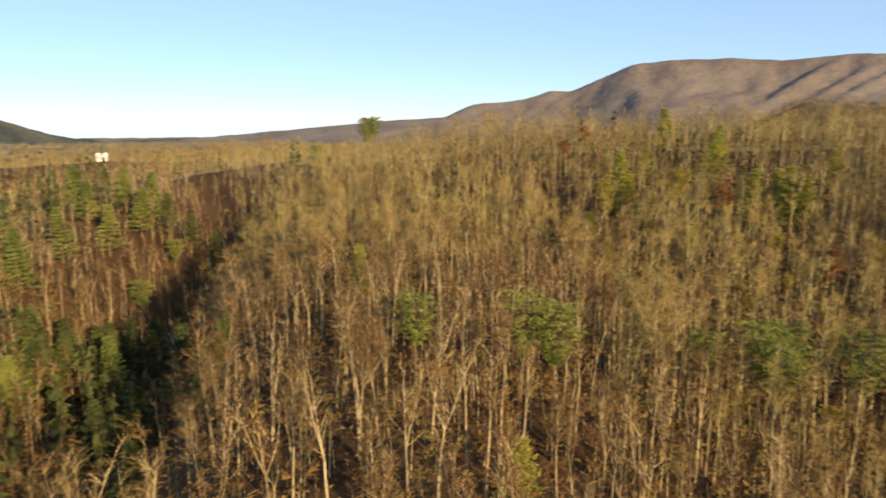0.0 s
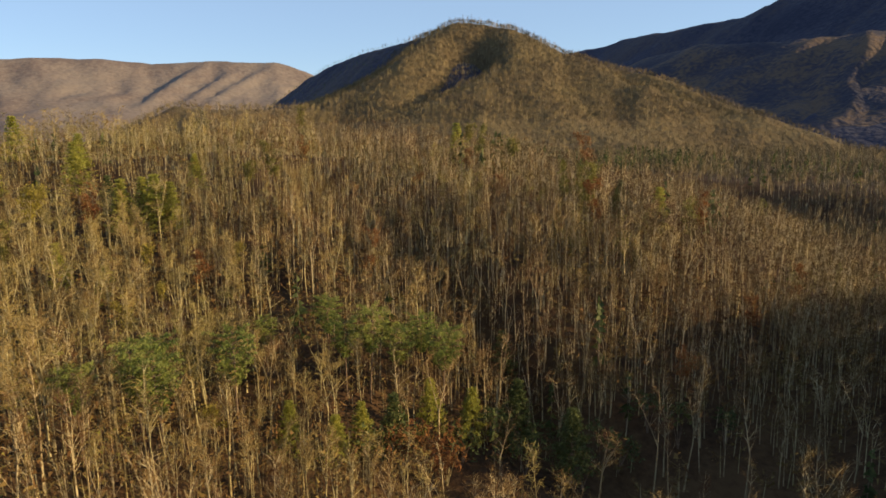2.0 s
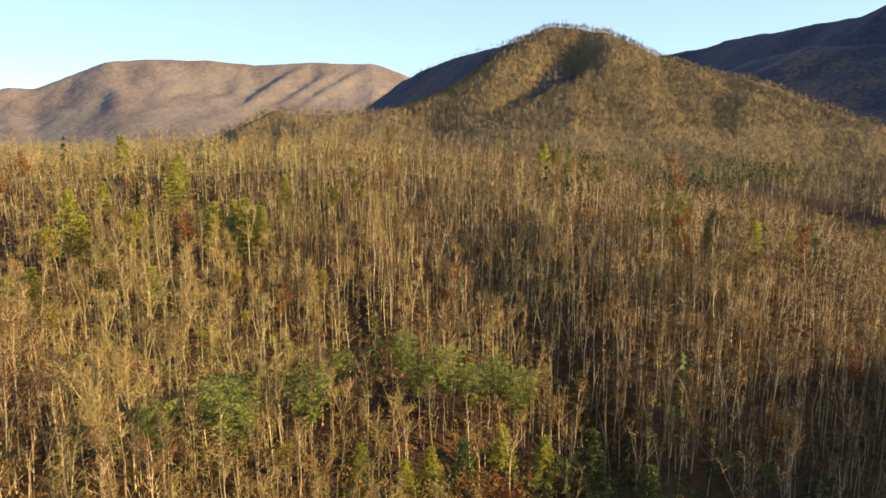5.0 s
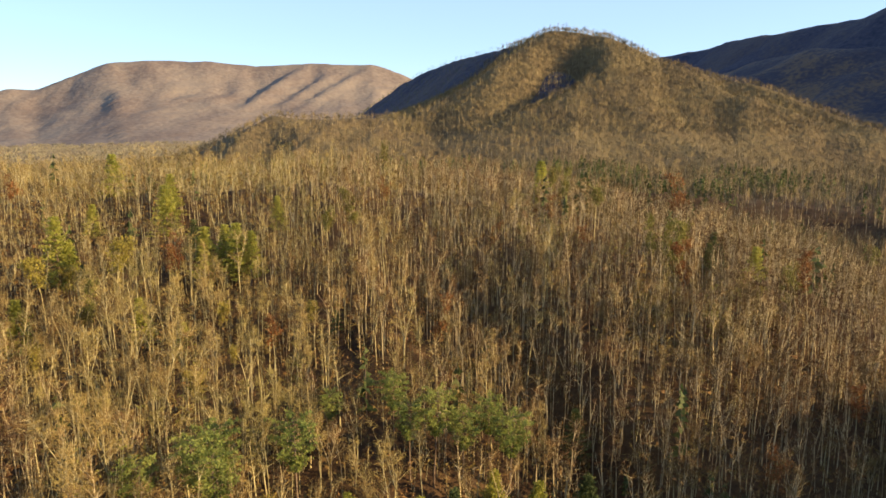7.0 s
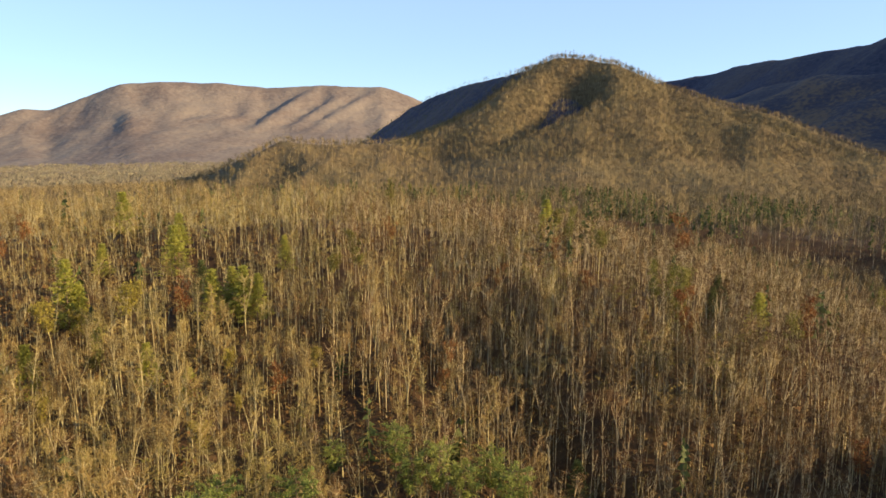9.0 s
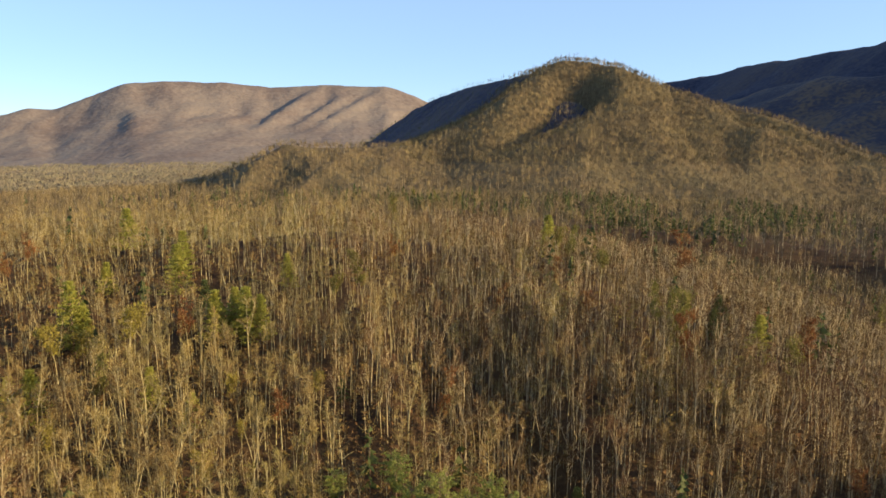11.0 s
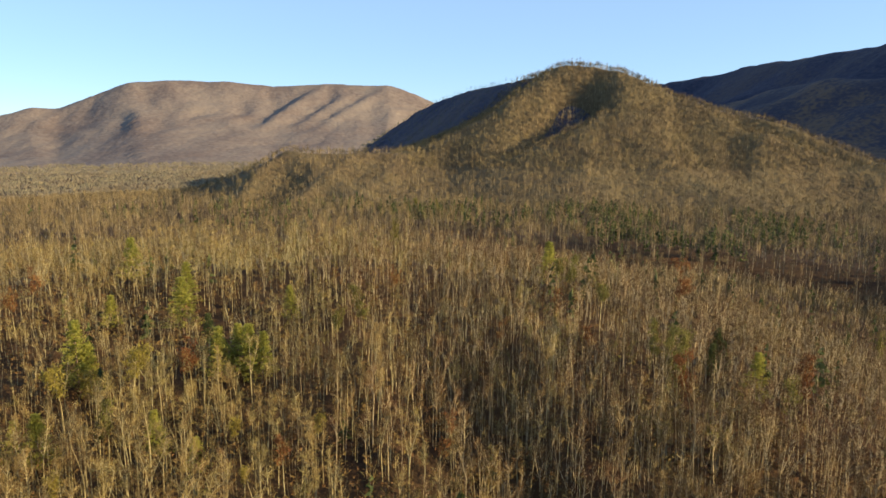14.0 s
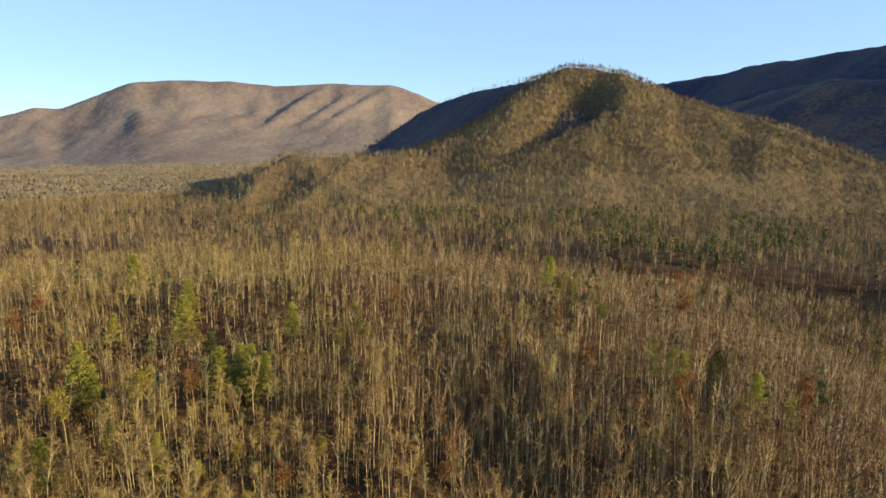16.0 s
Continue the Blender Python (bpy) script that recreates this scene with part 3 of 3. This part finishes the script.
def clear(places, gap):
    """Leaves out the places that are taken by the single trees, and the few before them on the sunny side of the clearing."""
    ok = np.ones(len(places), bool)
    for x, y, kind, size in SINGLES:
        n = math.hypot(x, y)
        f = np.clip(-((places[:, 0] - x) * x + (places[:, 1] - y) * y) / n, 0, 4)
        d = np.hypot(places[:, 0] - x + f * x / n, places[:, 1] - y + f * y / n)
        ok &= d > gap * (0.8 + 0.4 * size)
    return places[ok]


# x, y, kind, size of the trees that stand out
SINGLES = []
SINGLES += [(3, 126, "pine", 0.9), (6, 120, "pine", 0.9), (10, 120, "pine", 1), (15, 121, "pine", 1), (23, 121, "pine", 1.1), (20, 126, "pine", 0.9), (-232, 204, "pine", 1), (-56, 65, "pine", 0.9), (-44, 71, "pine", 1), (-41, 74, "pine", 1.1), (-22, 105, "pine", 1.1), (-11, 109, "pine", 1.1), (-176, 92, "pine", 1), (-194, 113, "pine", 0.8), (-84, 83, "fir", 0.9), (-151, 66, "fir", 0.7), (-114, 93, "fir", 0.7), (-34, 213, "fir", 0.8), (-83, 203, "fir", 0.8), (-205, 93, "fir", 1)]
SINGLES += [(-214, 109, "fir", 1), (-211, 116, "fir", 1.1), (-186, 77, "fir", 1), (-196, 65, "fir", 1), (-174, 62, "fir", 1.1), (-192, 92, "fir", 1), (-572, 168, "fir", 1), (-157, 24, "fir", 1.2), (-141, 45, "fir", 0.9), (-100, 48, "fir", 0.8), (-213, 93, "fir", 1), (-202, 107, "fir", 1), (-568, 217, "fir", 1), (-185, 51, "fir", 1), (-190, 49, "dark", 1), (-149, 20, "dark", 1.2), (-163, 51, "dark", 1), (-157, 85, "dark", 1), (-153, 69, "dark", 1), (-213, 130, "dark", 1)]
SINGLES += [(-214, 140, "dark", 1), (-154, 56, "dark", 1), (-152, 62, "dark", 1), (-158, 92, "dark", 1), (-154, 77, "dark", 1), (-29, 96, "pine", 0.9), (-19, 97, "pine", 1.1), (-22, 99, "pine", 1), (-8, 126, "pine", 0.7), (20, 115, "fir", 0.8), (27, 115, "fir", 0.8), (8, 107, "fir", 0.7), (-3, 105, "fir", 0.7), (4, 104, "fir", 0.7), (35, 116, "dark", 1), (43, 109, "dark", 1), (13, 108, "dark", 0.8), (38, 137, "dark", 0.8), (15, 108, "shrub", 1), (24, 109, "shrub", 1)]
SINGLES += [(31, 115, "shrub", 1), (40, 118, "shrub", 1), (43, 112, "shrub", 1), (50, 113, "shrub", 1), (52, 110, "shrub", 1), (60, 116, "shrub", 1), (35, 109, "shrub", 1), (44, 106, "shrub", 1), (64, 112, "shrub", 1), (73, 112, "shrub", 1), (9, 105, "shrub", 1), (14, 105, "redshrub", 1.1), (17, 106, "redshrub", 1.2), (21, 105, "redshrub", 1.2), (18, 105, "redshrub", 1.1), (67, 118, "rust", 0.7), (91, 134, "rust", 0.8), (110, 150, "rust", 0.7), (-28, 139, "yellow", 0.6), (-30, 126, "yellow", 0.7)]
# The hemlocks at x 84 to 90 stand in for a dark shaded gap
SINGLES += [(-13, 103, "yellow", 0.6), (-60, 129, "yellow", 0.8), (-78, 174, "fir", 1.3), (-76, 175, "fir", 1), (-63, 204, "fir", 1.2), (-66, 217, "fir", 1), (-89, 232, "fir", 1.2), (49, 252, "fir", 1.2), (91, 180, "fir", 1), (-53, 196, "dark", 0.8), (90, 202, "dark", 0.75), (90, 198, "dark", 0.7), (84, 191, "dark", 0.7), (-38, 182, "fir", 1.15), (-35, 182, "fir", 0.95), (-74, 149, "fir", 1), (-79, 149, "fir", 0.8), (-51, 154, "fir", 0.8), (-41, 149, "fir", 0.7), (69, 179, "olive", 1)]
SINGLES += [(71, 175, "olive", 1), (66, 181, "olive", 1), (68, 171, "olive", 1), (47, 220, "olive", 1), (52, 230, "olive", 1), (-6, 263, "olive", 1), (-11, 613, "olive", 1), (9, 609, "olive", 1), (27, 545, "olive", 1), (-16, 186, "olive", 0.9), (-60, 147, "olive", 1), (93, 166, "olive", 1), (56, 202, "olive", 1), (-10, 196, "olive", 1), (164, 243, "olive", 1), (-60, 163, "yellow", 1.1), (-71, 165, "yellow", 0.8), (-32, 151, "yellow", 0.7), (-74, 159, "yellow", 1), (-17, 156, "yellow", 0.7)]
SINGLES += [(-50, 174, "rust", 0.9), (-21, 143, "rust", 0.8), (93, 237, "rust", 1.1), (89, 234, "rust", 1), (44, 207, "rust", 0.8), (27, 200, "rust", 0.6), (98, 190, "rust", 0.7), (107, 185, "rust", 0.9), (70, 166, "rust", 0.9), (-103, 199, "rust", 0.8), (50, 190, "rust", 0.7), (10, 151, "rust", 0.8), (-103, 191, "rust", 0.7), (103, 178, "rust", 0.8), (73, 172, "rust", 0.8), (-4, 221, "rust", 0.7), (-215, 118, "dark", 1), (-209, 120, "dark", 1), (-153, 72, "dark", 1), (-152, 88, "dark", 1)]
SINGLES += [(-155, 63, "dark", 1), (-146, 53, "dark", 1), (-116, 58, "dark", 1), (-103, 60, "dark", 1), (-114, 50, "dark", 1), (-88, 55, "dark", 1), (-148, 53, "fir", 1), (-141, 66, "fir", 1), (-93, 61, "fir", 0.8), (-139, 46, "fir", 1), (-220, 226, "pine", 1.45), (-225, 228, "pine", 1.4), (-34, 55, "fir", 0.8), (-46, 183, "fir", 1.1), (-42, 185, "fir", 1)]

near_places = clear(scatter(31, 5.8, 34, NEAR_EDGE, -92, 55), 2.6)
def thin(places, seed, share):
    """Opens glades and thickets: trees stand closer in some patches than in others."""
    n = value_noise(places[:, 0], places[:, 1], 19, seed) + 0.6 * value_noise(places[:, 0], places[:, 1], 8, seed + 1)
    places = places[n > share]
    places[:, 3] *= 1 + 0.13 * value_noise(places[:, 0], places[:, 1], 26, seed + 2)
    return places


near_places[:, 3] *= 0.86


def hollows(places):
    """Leaves the deep shaded hollows almost bare of tall trees."""
    x, y = places[:, 0], places[:, 1]
    keep = (np.arange(len(places)) % 6 == 0)
    pool = ((x - 60) / 42) ** 2 + ((y - 99) / 20) ** 2 < 1
    pool |= (along(GULLY, x, y)[0] < 3.2) & (y < 185) | (along(RAVINE, x, y)[0] < 11)
    return places[~pool | keep]


near_places = hollows(near_places)
mid_places = hollows(clear(scatter(32, 3.8, NEAR_EDGE, 185, -92, 56), 2.3))
# bearings 56 to 110: unseen trees added to thicken the bank's shadow
upper_places = clear(np.concatenate([hollows(scatter(48, 4.1, 185, 300, -92, 56)), scatter(37, 5.8, 300, 450, -92, 56), scatter(38, 6.5, 60, 260, 56, 110), scatter(62, 4.8, 125, 290, 3, 52)]), 2.2)
mid_places[:, 3] *= 0.9
upper_places[:, 3] *= np.where(np.hypot(upper_places[:, 0], upper_places[:, 1]) > 300, 0.64, 0.76)
mid_places, upper_places = thin(mid_places, 61, -0.85), thin(upper_places, 61, -0.85)
left = np.degrees(np.arctan2(mid_places[:, 0], mid_places[:, 1])) < -57
mid_places = mid_places[~left | (np.arange(len(mid_places)) % 2 == 0)]
low_places = np.concatenate([hollows(scatter(40, 3.3, 36, 190, -92, 56)), scatter(41, 4.5, 190, 280, -60, 50)])
far_places = scatter(33, 8.6, 450, 1150, -38, 48)
high_brush = scatter(57, 4.4, 760, 1120, -2, 36)
brush_places = np.concatenate([high_brush[high_brush[:, 2] > 55], scatter(59, 7.2, 310, 1150, -40, 42), scatter(63, 4.6, 300, 460, 2, 46)])
ridge_places = scatter(39, 11.0, 1120, 1800, -10, 12)
side_places = scatter(34, 11.0, 450, 1000, -92, -38)
plain_places = np.concatenate([scatter(45, 20.0, 1150, 2400, -38, 6), scatter(46, 26.0, 1000, 2000, -92, -38), scatter(47, 30.0, 2400, 3600, -40, 0), scatter(54, 15.0, 1000, 1700, 22, 50)])
conifer_places = np.concatenate([scatter(50, 10.5, 470, 680, -4, 28), scatter(51, 16.0, 440, 720, -34, 42), scatter(53, 7.0, 95, 270, -92, -57), scatter(52, 24.0, 110, 420, -92, 50)])
conifer_places = conifer_places[value_noise(conifer_places[:, 0], conifer_places[:, 1], 45, 77) > 0.0]
back_places = np.concatenate([scatter(35, 12.0, 40, 300, 110, 180), scatter(36, 12.0, 40, 300, -180, -92)])

# the nearest bare trees are single things, their russet twigs coloured darker for shade
near_kinds = [split_thing("bare_tree", bare_tree(100 + i, 3), (MID_BARK, RUSSET_SHADE_TWIG), ("trunk", "crown")) for i in range(7)]
order = np.random.default_rng(5).permutation(len(near_places))
for n, i in enumerate(order):
    x, y, z, s = near_places[i]
    m = pose(x, y, z, 0, 0, (n * 137.5) % 360) @ Matrix.Scale(float(s), 4)
    if n < len(near_kinds):
        tree = near_kinds[n]
    else:
        tree = copy_thing(near_kinds[n % len(near_kinds)], m)
    tree.matrix_basis = m
    tagged(tree, "tall leafless hardwood tree with a pale trunk", "tree", "bare trees at the hill's foot")

mid_kinds = [bare_tree(200 + i, 2, 0, 13) for i in range(10)]
far_kinds = [bare_tree(300 + i, 1) for i in range(8)]
def brush_tree(seed):
    """A far-off bare tree: a pale stem and an upright brush of twigs."""
    s = Sticks(seed)
    r = s.r
    h = r.uniform(8, 12)
    s.spike(Vector((0, 0, -0.5)), Vector((r.gauss(0, 0.4), r.gauss(0, 0.4), h)), 0.2, 2, 0)
    for _ in range(11):
        p = Vector((r.gauss(0, 1.3), r.gauss(0, 1.3), h * r.uniform(0.2, 0.65)))
        s.spike(p, p + s.way(Vector((0, 0, 1)), 0.35) * r.uniform(2.2, 4.0), 0.24, 2, 1)
    return s.arrays()


brush_kinds = [brush_tree(900 + i) for i in range(8)]
clump_kinds = [bare_tree(400 + i, 0) for i in range(6)]
far_places[:, 3] *= np.where(far_places[:, 1] > 800, 0.58, 0.75)
ridge_places[:, 3] *= 0.42
brush_places[:, 3] *= 0.85
plain_places = plain_places[mountain_z("far_range", plain_places[:, 0], plain_places[:, 1]) < ground_z(plain_places[:, 0], plain_places[:, 1]) + 12]
plain_places = plain_places[mountain_z("cone", plain_places[:, 0], plain_places[:, 1]) < ground_z(plain_places[:, 0], plain_places[:, 1]) + 2]
plain_places = plain_places[mountain_z("right_near", plain_places[:, 0], plain_places[:, 1]) < ground_z(plain_places[:, 0], plain_places[:, 1]) + 4]
lane = np.clip(((side_places[:, 0] + 631) * 0.9 + (side_places[:, 1] - 303) * -0.43), 0, 75)
side_places = side_places[np.hypot(side_places[:, 0] + 631 - 0.9 * lane, side_places[:, 1] - 303 + 0.43 * lane) > 20]
woods = [BARK, TWIG]
def russet(places):
    """Which trees belong to the browner stands, darkened for shade, on the hill's right-hand flank and round the
    ravine.
    """
    wander = 30 * value_noise(places[:, 0], places[:, 1], 40, 81) + 22 * value_noise(places[:, 0], places[:, 1], 13, 82)
    low = (np.hypot(places[:, 0], places[:, 1]) < 125) & (places[:, 0] < -0.45 * places[:, 1])
    wander = wander + np.random.default_rng(86).normal(0, 24, len(places))
    return (places[:, 0] + wander > -6) | low | (places[:, 0] < -1.55 * places[:, 1])


upper_kinds = [bare_tree(250 + i, 2, 0, 5) for i in range(10)]
stand, high = russet(mid_places), russet(upper_places)
brown_woods = [MID_BARK, RUSSET_SHADE_TWIG]
forest("hillside_forest", "dense leafless hardwood forest with pale sunlit trunks on the near hill", mid_kinds, mid_places[~stand], woods, 41)
forest("hillside_forest", "dense russet-brown leafless forest on the near hill's flank", mid_kinds, mid_places[stand], brown_woods, 55)
forest("upper_hill_forest", "leafless hardwood forest along the hill's crest", upper_kinds, upper_places[~high], woods, 48)
forest("upper_hill_forest", "russet-brown leafless forest along the hill's crest", upper_kinds, upper_places[high], brown_woods, 56)
some = np.random.default_rng(71)
def leafy(places, lean):
    """Picks the spots of trees that still hold leaves: scattered, in loose drifts."""
    n = value_noise(places[:, 0], places[:, 1], 32, 83 + lean) + some.uniform(-0.6, 0.6, len(places))
    return places[n > 0.86].copy()


both = np.concatenate([mid_places, upper_places[upper_places[:, 1] > 60]])
olive_places, tan_places = leafy(both, 0), leafy(both, 5)
for more in (olive_places, tan_places):
    more[:, 0] += 1.8
    more[:, 2] = land_z(more[:, 0], more[:, 1])
    more[:, 3] *= 0.72
forest("leafy_forest", "slender trees with thin olive-yellow leaves among bare ones", [bare_tree(270 + i, 2, 1, 5) for i in range(5)], olive_places, [BARK, TWIG, OLIVE], 72)
forest("leafy_forest", "small oaks holding tan-brown leaves among bare trees", [bare_tree(280 + i, 2, 1, 5) for i in range(5)], tan_places, [BARK, TWIG, DRY], 73)
forest("undergrowth", "low brown saplings with dry leaves under the trees", [sapling(500 + i) for i in range(8)], low_places, [BARK, TWIG, DRY], 45)
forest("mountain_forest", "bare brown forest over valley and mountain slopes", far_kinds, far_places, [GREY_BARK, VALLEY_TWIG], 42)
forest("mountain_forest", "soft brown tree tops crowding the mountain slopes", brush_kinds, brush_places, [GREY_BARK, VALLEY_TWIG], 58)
forest("ridge_forest", "dark evergreen forest along the shaded ridge", far_kinds, ridge_places, [PINE_BARK, DARK_NEEDLES], 46)
forest("valley_conifers", "dark green conifers scattered along the valley foot", [far_conifer(700 + i) for i in range(6)], conifer_places, [PINE_BARK, TWIG, DARK_NEEDLES], 49)
forest("valley_forest", "bare brown forest across the side valley", far_kinds, side_places, woods, 43)
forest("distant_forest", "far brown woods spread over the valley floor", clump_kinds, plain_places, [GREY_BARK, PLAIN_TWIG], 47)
forest("surrounding_forest", "bare brown forest behind the clearing", far_kinds, back_places, woods, 44)


def single(kind, x, y, size, turn):
    """One of the evergreen or coloured trees, as a thing of its own."""
    name, make, mats, label, group, cat = SINGLE_KINDS[kind]
    m = pose(x, y, float(land_z(x, y)), 0, 0, turn) @ Matrix.Scale(size * (0.85 if kind == "pine" else 1.0), 4)
    made = SINGLE_MADE.setdefault(kind, [])
    if len(made) < 3:
        tree = split_thing(name, make(600 + 17 * len(made) + 100 * len(SINGLE_MADE)), mats, ("trunk", "crown"))
        made.append(tree)
    else:
        tree = copy_thing(made[int(turn) % 3], m)
    tree.matrix_basis = m
    tagged(tree, label, cat, group)


SINGLE_MADE = {}
SINGLE_KINDS = {
    "pine": ("pine_tree", lambda n: pine_tree(n, 3, True), (PINE_BARK, PINE_NEEDLES), "tall green pine with a bare lower trunk", "pines", "tree"),
    "fir": ("conifer_tree", lambda n: pine_tree(n, 3, False), (PINE_BARK, NEEDLES), "bright green cone-shaped conifer among bare trees", "conifers", "tree"),
    "spruce": ("spruce_tree", lambda n: pine_tree(n, 3, False), (PINE_BARK, PINE_NEEDLES), "olive-green cone-shaped conifer beside the ravine", "spruces by the ravine", "tree"),
    "dark": ("hemlock_tree", lambda n: pine_tree(n, 3, False), (PINE_BARK, DARK_NEEDLES), "dark green shaded hemlock among bare trees", "hemlocks", "tree"),
    "yellow": ("yellow_tree", lambda n: bare_tree(n, 2, 4, 14), (BARK, [TWIG, YELLOW]), "slender tree with last yellow leaves", "yellow trees", "tree"),
    "olive": ("olive_tree", lambda n: bare_tree(n, 2, 4, 12), (BARK, [TWIG, OLIVE]), "slender tree with sparse olive-green leaves", "olive trees", "tree"),
    "rust": ("rust_tree", lambda n: bare_tree(n, 2, 4, 14), (BARK, [TWIG, RUST]), "tree holding rust-red dry autumn leaves", "rust-red trees", "tree"),
    "shrub": ("evergreen_shrub", lambda n: shrub(n, 3), (PINE_BARK, DARK_NEEDLES), "dense dark evergreen shrub in the shaded hollow", "evergreen shrubs", "shrub"),
    "redshrub": ("red_shrub", lambda n: shrub(n, 3), (BARK, RUST), "dense shrub with rust-red leaves", "red shrubs", "shrub"),
}
for n, (x, y, kind, size) in enumerate(SINGLES):
    single("spruce" if kind == "fir" and x < -90 else kind, x, y, size, (n * 67.0) % 360)


# ------------------------------------------------------------------ house far off on the ridge
def white_house(x, y, turn):
    root = new("house")
    root.matrix_basis = pose(x, y, float(land_z(x, y)) + 0.6, 0, 0, turn) @ Matrix.Scale(0.72, 4)

    def part(name, verts, faces, mat, label=""):
        me = bpy.data.meshes.new(name)
        me.from_pydata(verts, [], faces)
        me.materials.append(mat)
        ob = new(name, me)
        ob.parent = root
        return tagged(ob, label) if label else ob

    def box(x0, y0, z0, x1, y1, z1):
        v = [(a, b, c) for c in (z0, z1) for a, b in ((x0, y0), (x1, y0), (x1, y1), (x0, y1))]
        return v, [(3, 2, 1, 0), (4, 5, 6, 7), (0, 1, 5, 4), (1, 2, 6, 5), (2, 3, 7, 6), (3, 0, 4, 7)]

    wall = [(-6, -4, -2), (6, -4, -2), (6, 4, -2), (-6, 4, -2), (-6, -4, 6), (6, -4, 6), (6, 4, 6), (-6, 4, 6), (-6, 0, 9.2), (6, 0, 9.2)]
    part("wall", wall, [(0, 1, 5, 4), (2, 3, 7, 6), (1, 2, 6, 9, 5), (3, 0, 4, 8, 7), (3, 2, 1, 0)], PAINT)
    for s in (-1, 1):
        a = [(-6.6, s * 4.7, 5.6), (6.6, s * 4.7, 5.6), (6.6, 0, 9.4), (-6.6, 0, 9.4)]
        v = a + [(p, q, r + 0.25) for p, q, r in a]
        part("roof", v, [(0, 1, 2, 3), (7, 6, 5, 4), (0, 4, 5, 1), (1, 5, 6, 2), (2, 6, 7, 3), (3, 7, 4, 0)], ROOF, "pale metal roof slope")
    for i in range(4):
        part("window", *box(-4.9 + 2.8 * i, -4.06, 2.6, -3.5 + 2.8 * i, -3.95, 4.4), PANE, "dark window pane")
    part("door", *box(-0.5, -4.06, -0.4, 0.6, -3.95, 1.9), PANE, "dark front door")
    part("chimney", *box(2.5, 0.6, 7.5, 3.4, 1.5, 10.4), ROOF)
    return tagged(root, "small white house with a pale roof on the wooded ridge", "house")


PAINT = woodland("white_paint", ((0.578, 0.57, 0.535), (0.646, 0.637, 0.612), (0.68, 0.671, 0.654)), 3, 0.3, 0.6)
ROOF = woodland("metal_roof", ((0.42, 0.42, 0.42), (0.52, 0.52, 0.52), (0.60, 0.60, 0.59)), 3, 0.3, 0.45)
PANE = woodland("dark_glass", ((0.02, 0.022, 0.025), (0.03, 0.032, 0.036), (0.04, 0.042, 0.046)), 2, 0.3, 0.15)
white_house(-631, 303, 62)
